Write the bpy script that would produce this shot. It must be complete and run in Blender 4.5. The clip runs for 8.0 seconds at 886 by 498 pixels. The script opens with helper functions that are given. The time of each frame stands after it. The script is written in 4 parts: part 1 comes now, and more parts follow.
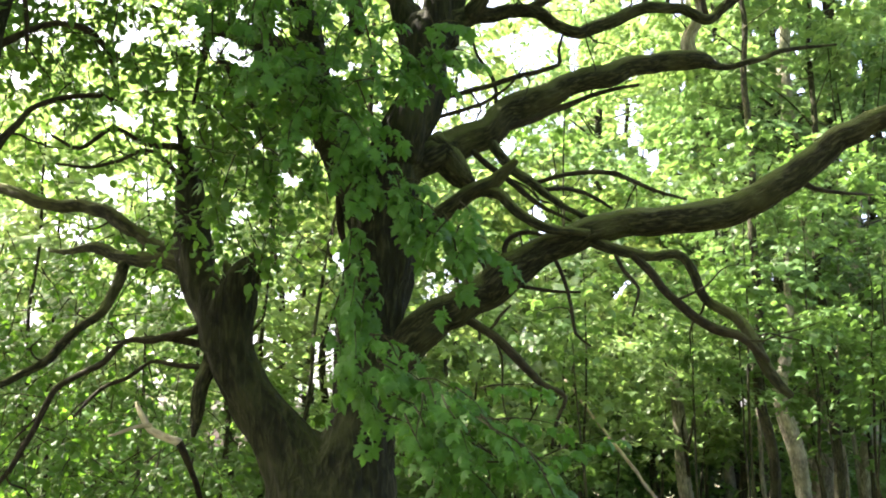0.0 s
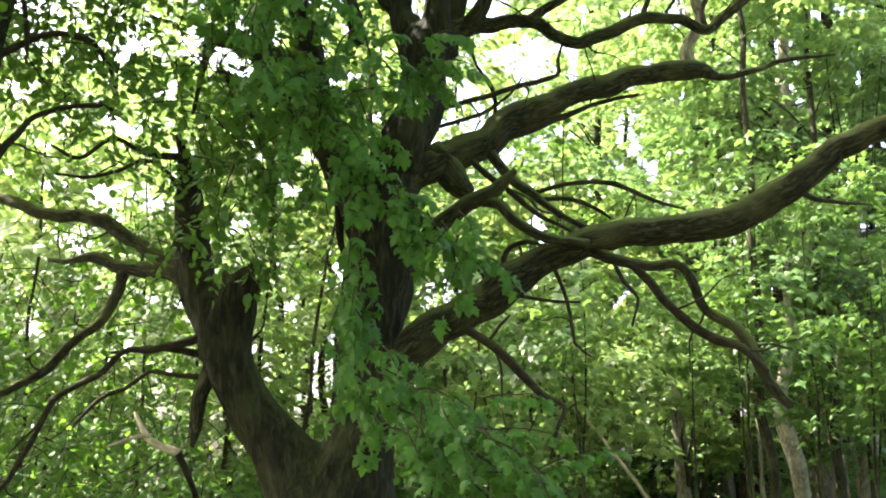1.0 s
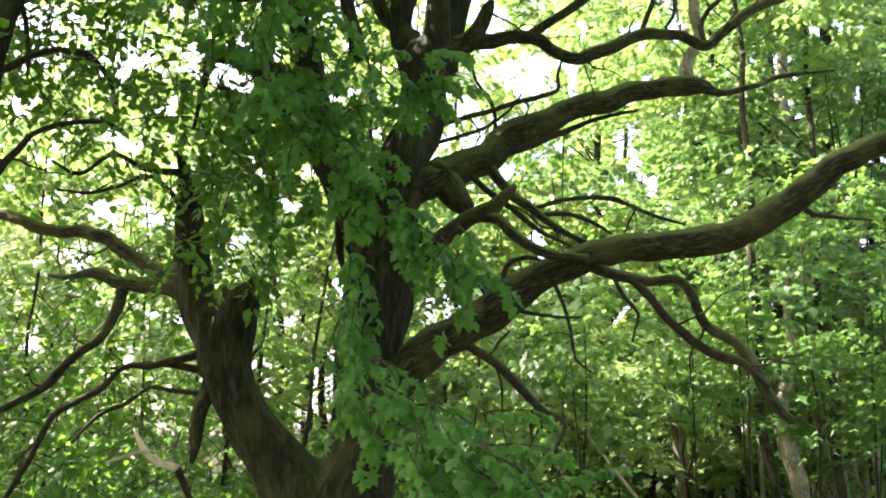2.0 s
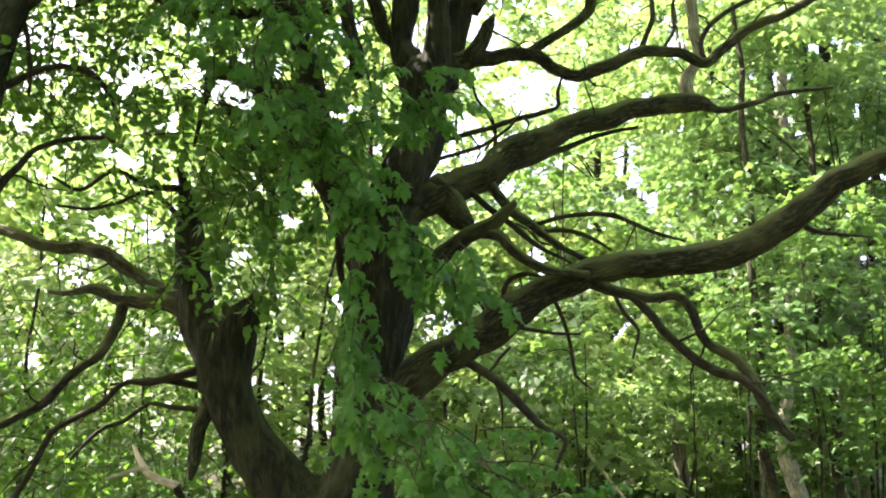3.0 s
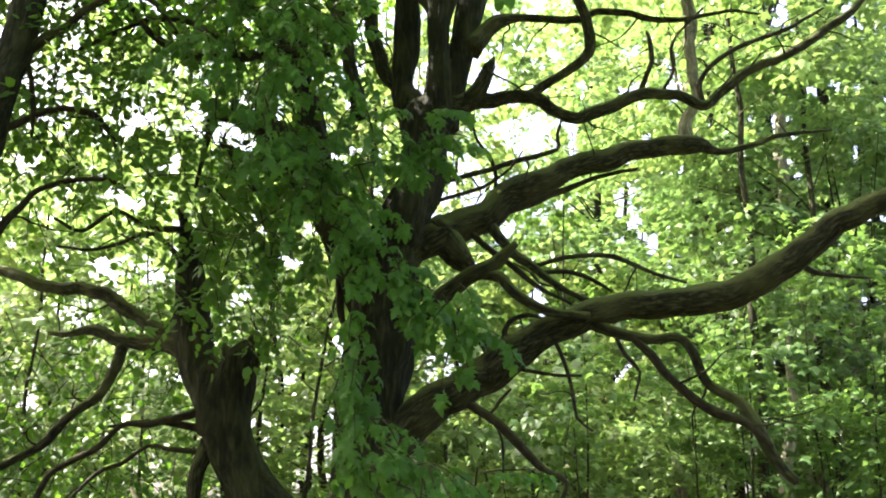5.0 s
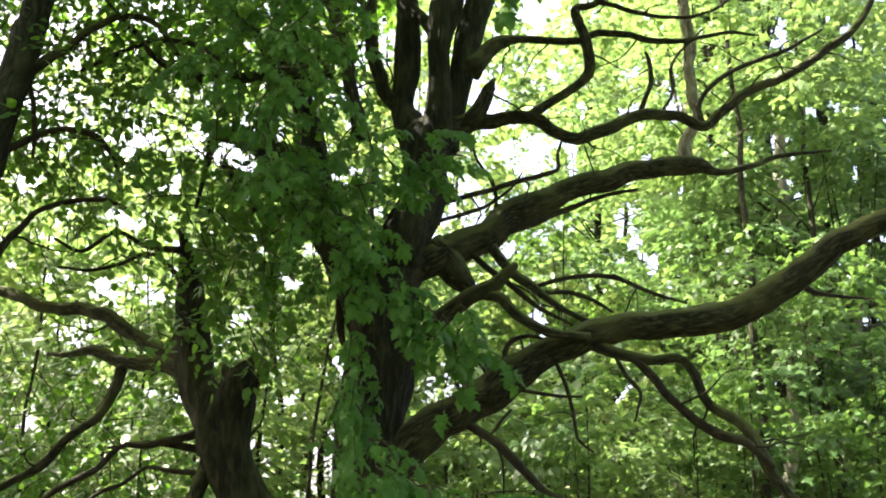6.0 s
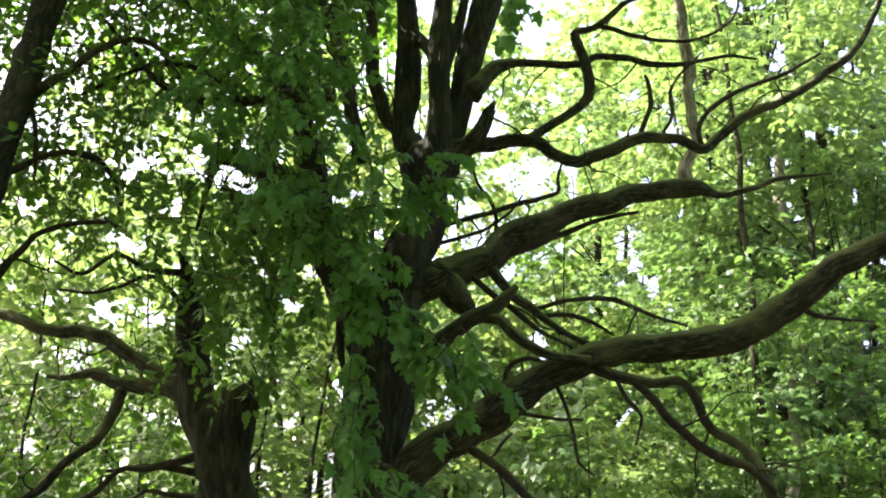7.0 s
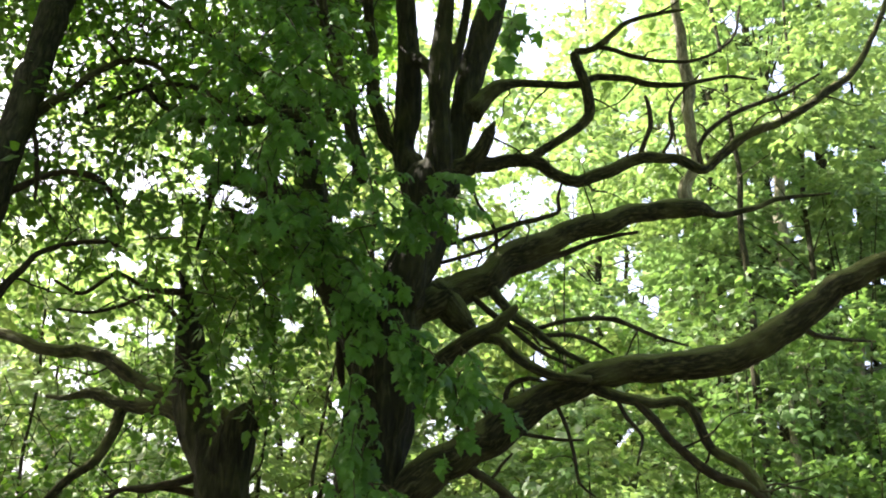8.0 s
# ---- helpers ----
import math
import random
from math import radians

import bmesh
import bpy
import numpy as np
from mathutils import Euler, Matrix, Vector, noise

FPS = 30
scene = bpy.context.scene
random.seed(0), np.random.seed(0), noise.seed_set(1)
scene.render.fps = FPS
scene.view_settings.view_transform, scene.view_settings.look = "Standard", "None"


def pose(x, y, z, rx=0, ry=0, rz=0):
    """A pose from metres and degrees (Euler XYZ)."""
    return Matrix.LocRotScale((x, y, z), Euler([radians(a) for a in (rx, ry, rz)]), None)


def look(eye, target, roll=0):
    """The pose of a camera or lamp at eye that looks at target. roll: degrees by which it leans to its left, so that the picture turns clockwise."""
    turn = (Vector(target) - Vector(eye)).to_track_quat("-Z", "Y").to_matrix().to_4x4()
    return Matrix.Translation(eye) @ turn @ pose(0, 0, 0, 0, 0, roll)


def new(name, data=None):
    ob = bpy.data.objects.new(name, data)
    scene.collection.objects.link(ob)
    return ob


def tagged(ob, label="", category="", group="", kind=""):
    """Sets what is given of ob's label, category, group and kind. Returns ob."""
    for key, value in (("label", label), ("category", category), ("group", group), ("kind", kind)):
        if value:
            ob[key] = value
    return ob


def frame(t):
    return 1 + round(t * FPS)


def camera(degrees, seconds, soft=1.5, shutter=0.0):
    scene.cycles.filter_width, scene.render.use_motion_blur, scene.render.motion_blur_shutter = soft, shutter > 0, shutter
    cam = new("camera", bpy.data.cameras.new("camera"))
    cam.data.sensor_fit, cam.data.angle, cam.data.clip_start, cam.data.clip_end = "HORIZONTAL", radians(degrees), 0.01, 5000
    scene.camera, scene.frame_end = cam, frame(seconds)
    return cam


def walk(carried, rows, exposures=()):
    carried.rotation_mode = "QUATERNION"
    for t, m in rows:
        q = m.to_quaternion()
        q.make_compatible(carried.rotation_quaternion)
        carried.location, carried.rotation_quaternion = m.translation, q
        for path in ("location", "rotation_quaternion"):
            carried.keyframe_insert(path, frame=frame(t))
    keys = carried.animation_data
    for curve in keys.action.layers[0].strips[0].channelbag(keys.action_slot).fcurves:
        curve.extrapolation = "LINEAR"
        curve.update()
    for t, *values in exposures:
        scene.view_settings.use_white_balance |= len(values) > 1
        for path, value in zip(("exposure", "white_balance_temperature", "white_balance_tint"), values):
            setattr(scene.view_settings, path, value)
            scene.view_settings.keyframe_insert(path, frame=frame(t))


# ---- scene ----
cam = camera(47.0, 8.0, soft=1.95)
EYE = 1.6
# seconds, then the turn about x, y and z: the camera stands and tilts slowly upwards
ROWS = [
    (0, 102.000, 0.000, -0.000),
    (0.5, 102.154, -0.010, -0.031),
    (1, 102.553, 0.009, -0.037),
    (1.5, 102.979, 0.051, -0.032),
    (3, 104.341, -0.020, -0.029),
    (3.5, 104.826, -0.017, -0.042),
    (4, 105.413, -0.029, -0.039),
    (4.5, 106.055, -0.049, -0.024),
    (6, 107.805, -0.069, 0.002),
    (6.5, 108.429, -0.067, 0.017),
    (7, 109.076, -0.090, 0.012),
    (7.5, 109.667, -0.108, 0.014),
    (8, 110.187, -0.121, 0.017),
]
KELVIN, TINT = 6600, 17
walk(cam, [(t, pose(0, 0, EYE, rx, ry, rz)) for t, rx, ry, rz in ROWS], [(0.0, 3.35, KELVIN, TINT), (4.0, 3.15, KELVIN, TINT), (8.0, 2.72, KELVIN, TINT)])

# ---- sky and sun ----
TO_SUN = Vector((-0.80, 0.20, 1.0)).normalized()
world = bpy.data.worlds.new("sky")
scene.world = world
world.use_nodes = True
wn = world.node_tree.nodes
sky = wn.new("ShaderNodeTexSky")
sky.sky_type, sky.sun_disc = "NISHITA", False
sky.sun_elevation = math.asin(TO_SUN.z)
sky.sun_rotation = math.atan2(TO_SUN.x, TO_SUN.y)
sky.air_density, sky.dust_density, sky.ozone_density = 0.8, 8.0, 0.5
wn["Background"].inputs["Strength"].default_value = 0.15
world.node_tree.links.new(sky.outputs[0], wn["Background"].inputs["Color"])
lamp = bpy.data.lights.new("sun", "SUN")
lamp.energy, lamp.angle, lamp.color = 5.0, radians(0.53), (1.0, 0.95, 0.86)
sun = new("sun", lamp)
sun.matrix_world = look(TO_SUN * 60, (0, 0, 0))

# ---- materials ----
def nodes_of(name):
    m = bpy.data.materials.new(name)
    m.use_nodes = True
    return m, m.node_tree.nodes, m.node_tree.links, m.node_tree.nodes["Principled BSDF"]


def ramp(nd, stops):
    r = nd.new("ShaderNodeValToRGB")
    e = r.color_ramp.elements
    while len(e) < len(stops):
        e.new(0.5)
    for i, (p, c) in enumerate(stops):
        e[i].position, e[i].color = p, (*c, 1)
    return r


def leaf_material(name, dark, mid, light, through_colour, share=0.45, rough=0.42, single=False, gloss=0.3):
    """A thin leaf: a waxy face that also lets light through; each leaf has its own shade, each bough its own drift."""
    m, nd, ln, p = nodes_of(name)
    geo, tex = nd.new("ShaderNodeNewGeometry"), nd.new("ShaderNodeTexCoord")
    n = nd.new("ShaderNodeTexNoise")
    n.inputs["Scale"].default_value, n.inputs["Detail"].default_value = 0.9, 3
    ln.new(tex.outputs["Object"], n.inputs["Vector"])
    add = nd.new("ShaderNodeMath")
    add.operation = "MULTIPLY_ADD"
    add.inputs[1].default_value = 0.38
    info = nd.new("ShaderNodeObjectInfo")
    ln.new(info.outputs["Random"] if single else geo.outputs["Random Per Island"], add.inputs[0])
    sub = nd.new("ShaderNodeMath")
    sub.operation = "MULTIPLY_ADD"
    sub.inputs[1].default_value, sub.inputs[2].default_value = 1.5, -0.44
    ln.new(n.outputs["Fac"], sub.inputs[0])
    ln.new(sub.outputs[0], add.inputs[2])
    r = ramp(nd, [(0.0, dark), (0.5, mid), (1.0, light)])
    ln.new(add.outputs[0], r.inputs["Fac"])
    ln.new(r.outputs["Color"], p.inputs["Base Color"])
    p.inputs["Roughness"].default_value = rough
    p.inputs["Specular IOR Level"].default_value = gloss
    tr = nd.new("ShaderNodeBsdfTranslucent")
    bright = ramp(nd, [(0.0, tuple(c * 0.6 for c in through_colour)), (1.0, tuple(min(1, c * 1.25) for c in through_colour))])
    ln.new(add.outputs[0], bright.inputs["Fac"])
    ln.new(bright.outputs["Color"], tr.inputs["Color"])
    mix = nd.new("ShaderNodeMixShader")
    mix.inputs["Fac"].default_value = share
    ln.new(p.outputs[0], mix.inputs[1])
    ln.new(tr.outputs[0], mix.inputs[2])
    ln.new(mix.outputs[0], nd["Material Output"].inputs["Surface"])
    return m


def bark_material(name, dark, mid, light, moss=0.5, ridge=38.0, depth=0.6, grown=False):
    """Furrowed bark, ridges along the stem, lichen patches and moss on what faces up."""
    m, nd, ln, p = nodes_of(name)
    tex, geo = nd.new("ShaderNodeTexCoord"), nd.new("ShaderNodeNewGeometry")
    mp = nd.new("ShaderNodeMapping")
    mp.inputs["Scale"].default_value = (1.0, 1.0, 0.22 if grown else 0.3)
    along = nd.new("ShaderNodeAttribute")
    along.attribute_name = "grain"
    ln.new(tex.outputs["Object"] if grown else along.outputs["Vector"], mp.inputs["Vector"])
    fine, patch = nd.new("ShaderNodeTexNoise"), nd.new("ShaderNodeTexNoise")
    fine.inputs["Scale"].default_value, fine.inputs["Detail"].default_value, fine.inputs["Distortion"].default_value = ridge, 6, 0.6
    patch.inputs["Scale"].default_value, patch.inputs["Detail"].default_value = 2.6, 5
    ln.new(mp.outputs[0], fine.inputs["Vector"])
    ln.new(tex.outputs["Object"], patch.inputs["Vector"])
    c = ramp(nd, [(0.30, dark), (0.52, mid), (0.74, light)])
    ln.new(fine.outputs["Fac"], c.inputs["Fac"])
    lich = nd.new("ShaderNodeMix")
    lich.data_type = "RGBA"
    spots = ramp(nd, [(0.50, (0, 0, 0)), (0.72, (0.55, 0.55, 0.55))])
    ln.new(patch.outputs["Fac"], spots.inputs["Fac"])
    ln.new(spots.outputs["Color"], lich.inputs["Factor"])
    ln.new(c.outputs["Color"], lich.inputs[6])
    lich.inputs[7].default_value = (light[0] * 1.25, light[1] * 1.3, light[2] * 1.1, 1)
    sep = nd.new("ShaderNodeSeparateXYZ")
    ln.new(geo.outputs["Normal"], sep.inputs[0])
    up = nd.new("ShaderNodeMath")
    up.operation = "MULTIPLY_ADD"
    up.inputs[1].default_value = 0.9
    ln.new(sep.outputs["Z"], up.inputs[0])
    ln.new(patch.outputs["Fac"], up.inputs[2])
    mask = ramp(nd, [(0.72, (0, 0, 0)), (1.15 if moss < 0.1 else 1.0, (moss, moss, moss))])
    ln.new(up.outputs[0], mask.inputs["Fac"])
    green = nd.new("ShaderNodeMix")
    green.data_type = "RGBA"
    ln.new(mask.outputs["Color"], green.inputs["Factor"])
    ln.new(lich.outputs[2], green.inputs[6])
    green.inputs[7].default_value = (0.078, 0.092, 0.027, 1)
    ln.new(green.outputs[2], p.inputs["Base Color"])
    p.inputs["Roughness"].default_value = 0.9
    p.inputs["Specular IOR Level"].default_value = 0.2
    b = nd.new("ShaderNodeBump")
    b.inputs["Strength"].default_value, b.inputs["Distance"].default_value = depth, 0.03
    ln.new(fine.outputs["Fac"], b.inputs["Height"])
    ln.new(b.outputs[0], p.inputs["Normal"])
    return m


def soil_material():
    m, nd, ln, p = nodes_of("forest_soil")
    tex = nd.new("ShaderNodeTexCoord")
    a, b = nd.new("ShaderNodeTexNoise"), nd.new("ShaderNodeTexNoise")
    a.inputs["Scale"].default_value, a.inputs["Detail"].default_value = 9.0, 8
    b.inputs["Scale"].default_value, b.inputs["Detail"].default_value = 0.35, 4
    ln.new(tex.outputs["Object"], a.inputs["Vector"])
    ln.new(tex.outputs["Object"], b.inputs["Vector"])
    c = ramp(nd, [(0.3, (0.035, 0.024, 0.014)), (0.55, (0.10, 0.07, 0.04)), (0.75, (0.18, 0.13, 0.07))])
    ln.new(a.outputs["Fac"], c.inputs["Fac"])
    mx = nd.new("ShaderNodeMix")
    mx.data_type = "RGBA"
    f = ramp(nd, [(0.42, (0, 0, 0)), (0.6, (0.8, 0.8, 0.8))])
    ln.new(b.outputs["Fac"], f.inputs["Fac"])
    ln.new(f.outputs["Color"], mx.inputs["Factor"])
    ln.new(c.outputs["Color"], mx.inputs[6])
    mx.inputs[7].default_value = (0.05, 0.09, 0.02, 1)
    ln.new(mx.outputs[2], p.inputs["Base Color"])
    p.inputs["Roughness"].default_value = 0.95
    bp = nd.new("ShaderNodeBump")
    bp.inputs["Strength"].default_value, bp.inputs["Distance"].default_value = 0.8, 0.05
    ln.new(a.outputs["Fac"], bp.inputs["Height"])
    ln.new(bp.outputs[0], p.inputs["Normal"])
    return m


NEAR_TONES = (0.025, 0.079, 0.013), (0.047, 0.131, 0.021), (0.087, 0.193, 0.038), (0.124, 0.305, 0.035), 0.42, 0.45
LEAF_NEAR = leaf_material("leaf_dark_green", *NEAR_TONES, gloss=0.22)
LEAF_SINGLE = leaf_material("leaf_dark_green_single", *NEAR_TONES, True, 0.22)
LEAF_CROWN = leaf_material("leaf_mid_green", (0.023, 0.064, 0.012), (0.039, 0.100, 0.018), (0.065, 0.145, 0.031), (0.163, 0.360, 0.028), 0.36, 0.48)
# range widened so bright sun-lit sprays are in the colour, bough by bough
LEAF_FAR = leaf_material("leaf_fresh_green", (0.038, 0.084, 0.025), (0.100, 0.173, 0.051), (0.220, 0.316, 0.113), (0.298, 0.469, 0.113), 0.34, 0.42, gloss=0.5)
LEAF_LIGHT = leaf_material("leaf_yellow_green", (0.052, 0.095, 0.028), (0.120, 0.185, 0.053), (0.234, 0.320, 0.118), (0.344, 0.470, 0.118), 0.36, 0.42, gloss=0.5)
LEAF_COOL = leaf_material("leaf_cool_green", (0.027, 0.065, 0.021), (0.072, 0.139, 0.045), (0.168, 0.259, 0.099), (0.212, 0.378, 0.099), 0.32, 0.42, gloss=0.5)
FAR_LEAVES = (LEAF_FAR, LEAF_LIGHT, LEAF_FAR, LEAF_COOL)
# undergrowth leaves, darkened so that shade low in the wood is in the colour
LEAF_SHADED = leaf_material("leaf_shaded_green", (0.028, 0.070, 0.013), (0.046, 0.103, 0.023), (0.083, 0.151, 0.039), (0.192, 0.356, 0.065), 0.36, 0.5)
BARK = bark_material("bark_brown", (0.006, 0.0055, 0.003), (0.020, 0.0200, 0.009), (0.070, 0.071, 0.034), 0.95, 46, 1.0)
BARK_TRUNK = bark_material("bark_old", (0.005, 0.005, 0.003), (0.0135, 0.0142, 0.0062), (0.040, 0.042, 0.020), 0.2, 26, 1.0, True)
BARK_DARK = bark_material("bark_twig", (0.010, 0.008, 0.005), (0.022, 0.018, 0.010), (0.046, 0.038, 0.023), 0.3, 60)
# pale bark, raised so that sun on the stems is in the colour
BARK_PALE_LIT = bark_material("bark_pale_lit", (0.06, 0.06, 0.042), (0.16, 0.155, 0.110), (0.34, 0.33, 0.25), 0.35, 44, 1.0)
# bark darkened to hold the shade on the leaning trunk
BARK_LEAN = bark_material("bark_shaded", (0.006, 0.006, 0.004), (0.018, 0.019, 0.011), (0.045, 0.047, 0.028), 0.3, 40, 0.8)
DEAD = bark_material("dead_wood", (0.22, 0.18, 0.12), (0.38, 0.32, 0.23), (0.5, 0.44, 0.34), 0.0, 40)
SOIL = soil_material()

# ---- builders ----
rng = np.random.default_rng(7)


def part(name, me, material, parent, label=""):
    me.materials.append(material)
    ob = new(name, me)
    ob.parent = parent
    if label:
        ob["label"] = label
    return ob


def thing(name, place, label, category, group="", kind=""):
    ob = new(name)
    ob.location = place
    return tagged(ob, label, category, group, kind)


def smooth_line(points, step):
    """Catmull-Rom through (x, y, z, radius), with a sample about every step metres."""
    p = np.array(points, float)
    p = np.vstack([2 * p[0] - p[1], p, 2 * p[-1] - p[-2]])
    out = []
    for i in range(1, len(p) - 2):
        a, b, c, d = p[i - 1:i + 3]
        n = max(2, int(np.linalg.norm(c[:3] - b[:3]) / step))
        for t in np.arange(n) / n:
            out.append(0.5 * (2 * b + (c - a) * t + (2 * a - 5 * b + 4 * c - d) * t * t + (3 * b - a - 3 * c + d) * t ** 3))
    out.append(p[-2])
    out = np.array(out)
    out[:, 3] = np.maximum(out[:, 3], 0.0015)
    return out


def tube(lines, origin, step=0.06, sides=12, rough=0.06, blunt=False, wander=0.0, furrow=0.0):
    """One mesh of one or more round, slightly uneven stems along smooth lines, closed at both ends."""
    verts, faces, grain = [], [], []
    for points in lines:
        q = smooth_line(points, step)
        n, base = len(q), len(verts)
        if wander:
            seed = rng.random(3) * 50
            for i in range(2, n):
                amp = wander * min(0.03, 0.006 + 0.35 * q[i, 3]) * min(1, i / 6)
                q[i, :3] += amp * np.array([noise.noise(Vector((i * step * (4.5 if step < 0.1 else 0.9), seed[j], j * 9.0))) for j in range(3)])
        tang = np.gradient(q[:, :3], axis=0)
        tang /= np.linalg.norm(tang, axis=1)[:, None] + 1e-9
        ref = np.array([0.3, 1.0, 0.2]) if abs(tang[:, 1]).mean() < 0.7 else np.array([0.0, 0.2, 1.0])
        phase = rng.random(4) * 6.28
        for i in range(n):
            a = np.cross(tang[i], ref)
            a /= np.linalg.norm(a)
            b = np.cross(tang[i], a)
            s = i * step
            for k in range(sides):
                w = 2 * math.pi * k / sides
                v = noise.noise(Vector((math.cos(w) * 1.3 + phase[0], math.sin(w) * 1.3 + phase[1], s * 2.2 + phase[2])))
                f = noise.noise(Vector((math.cos(w) * 4 + phase[1], math.sin(w) * 4, s * 5 + phase[3])))
                r = q[i, 3] * (1 + rough * (1.6 * v + 0.9 * f))
                if furrow:
                    g = noise.noise(Vector((math.cos(w) * 7 * (q[i, 3] / 0.3) ** 0.5 + phase[2], math.sin(w) * 7 * (q[i, 3] / 0.3) ** 0.5, s * 1.1 + phase[0])))
                    r -= furrow * (0.5 - abs(g)) * min(1.0, q[i, 3] / 0.25)
                if blunt and i >= n - 2:
                    r *= 0.92 if i == n - 2 else 0.62
                verts.append(q[i, :3] - origin + r * (math.cos(w) * a + math.sin(w) * b))
                grain.extend((r * math.cos(w) + phase[0], r * math.sin(w) + phase[1], s))
        for i in range(n - 1):
            for k in range(sides):
                k2 = (k + 1) % sides
                faces.append((base + i * sides + k, base + i * sides + k2, base + (i + 1) * sides + k2, base + (i + 1) * sides + k))
        for i, end in ((0, -1), (n - 1, 1)):
            tip = len(verts)
            verts.append(q[i, :3] - origin + tang[i] * end * q[i, 3] * (0.15 if blunt else 0.5))
            grain.extend((phase[0], phase[1], i * step))
            for k in range(sides):
                k2 = (k + 1) % sides
                ring = base + i * sides
                faces.append((ring + k, ring + k2, tip) if end > 0 else (ring + k2, ring + k, tip))
    me = bpy.data.meshes.new("stem")
    me.from_pydata([tuple(v) for v in verts], [], faces)
    me.polygons.foreach_set("use_smooth", [True] * len(me.polygons))
    me.attributes.new("grain", "FLOAT_VECTOR", "POINT").data.foreach_set("vector", grain)
    return me


GROWN = []


def limb(tree, points, blunt=False, name="limb", material=None):
    r = max(p[3] for p in points)
    GROWN.append((tree, points, r, blunt))
    sides = 16 if r > 0.1 else 10 if r > 0.03 else 7
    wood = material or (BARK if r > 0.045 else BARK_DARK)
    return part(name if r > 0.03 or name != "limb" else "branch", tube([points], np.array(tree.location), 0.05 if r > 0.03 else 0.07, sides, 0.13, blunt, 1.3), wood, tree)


def unit(v):
    return v / (np.linalg.norm(v, axis=-1, keepdims=True) + 1e-9)


# leaf outlines: x across, y along the midrib, z out of the blade; then triangles
LOBED = (np.array([(0, 0, 0), (0.20, -0.08, -0.05), (0.50, 0.02, -0.20), (0.30, 0.22, -0.05), (0.58, 0.46, -0.24), (0.27, 0.52, -0.04), (0.22, 0.74, -0.12), (0.0, 1.0, -0.24),
                   (-0.22, 0.74, -0.12), (-0.27, 0.52, -0.04), (-0.58, 0.46, -0.24), (-0.30, 0.22, -0.05), (-0.50, 0.02, -0.20), (-0.20, -0.08, -0.05), (0, 0.42, 0.04)]),
         np.array([(i, i + 1, 14) for i in range(13)] + [(13, 0, 14)]))
OVAL = (np.array([(0, 0, 0), (0.36, 0.3, -0.09), (0.24, 0.72, -0.12), (0, 1.0, -0.12), (-0.24, 0.72, -0.12), (-0.36, 0.3, -0.09), (0, 0.45, 0.03)]),
        np.array([(0, 1, 6), (1, 2, 6), (2, 3, 6), (3, 4, 6), (4, 5, 6), (5, 0, 6)]))
BROAD = (np.array([(0, 0, 0), (0.52, 0.30, -0.18), (0.22, 0.58, -0.06), (0, 1.1, -0.16), (-0.22, 0.58, -0.06), (-0.52, 0.30, -0.18)]),
         np.array([(0, 1, 2), (0, 2, 3), (0, 3, 4), (0, 4, 5)]))
KITE = (np.array([(0, 0, 0), (0.36, 0.4, -0.1), (0, 1.1, -0.14), (-0.36, 0.4, -0.1)]), np.array([(0, 1, 2), (0, 2, 3)]))


def leaf_mesh(shape, at, along, normal, size, origin):
    """Many leaves in one mesh: the place of each stalk's end, the way of its midrib, the blade's normal and its length."""
    outline, tris = shape
    along = unit(along)
    side = unit(np.cross(along, normal))
    normal = np.cross(side, along)
    n, k = len(at), len(outline)
    co = at[:, None] - origin + size[:, None, None] * (outline[None, :, 0, None] * side[:, None] + outline[None, :, 1, None] * along[:, None] + outline[None, :, 2, None] * normal[:, None])
    idx = (np.arange(n)[:, None, None] * k + tris[None]).ravel()
    me = bpy.data.meshes.new("leaves")
    me.vertices.add(n * k)
    me.vertices.foreach_set("co", co.ravel().astype(np.float32))
    me.loops.add(len(idx))
    me.loops.foreach_set("vertex_index", idx.astype(np.int32))
    me.polygons.add(n * len(tris))
    me.polygons.foreach_set("loop_start", np.arange(0, len(idx), 3, dtype=np.int32))
    me.update(calc_edges=True)
    return me


def strands(starts, heading, length, gap, size, droop=0.5, spread=0.35, sag=0.45):
    """Hanging twigs with leaves in pairs: gives the twigs' lines and the leaves' places, ways, normals, sizes."""
    lines, at, along, normal, sizes = [], [], [], [], []
    for s in starts:
        d = unit(np.array(heading, float) + rng.normal(0, spread, 3))
        p, n = np.array(s, float), int(length * rng.uniform(0.6, 1.25) / gap)
        line = [(*p, 0.006)]
        for i in range(n):
            d = unit(d + np.array([0, 0, -droop * gap * 2.2]) + rng.normal(0, 0.10, 3))
            p = p + d * gap
            line.append((*p, max(0.0015, 0.006 * (1 - i / n))))
            across = unit(np.cross(d, [0, 0, 1.0]) + rng.normal(0, 0.25, 3))
            for sgn in (-1, 1):
                w = unit(across * sgn * 0.8 + d * 0.5 + np.array([0, 0, -sag]) + rng.normal(0, 0.28, 3))
                at.append(p + w * 0.05)
                along.append(w)
                normal.append(unit(np.array([0, -0.35, 1.0]) + rng.normal(0, 0.38, 3)))
                sizes.append(size * rng.uniform(0.6, 1.25))
        if n > 1:
            lines.append(line[::2] if len(line) > 4 else line)
    return lines, np.array(at), np.array(along), np.array(normal), np.array(sizes)


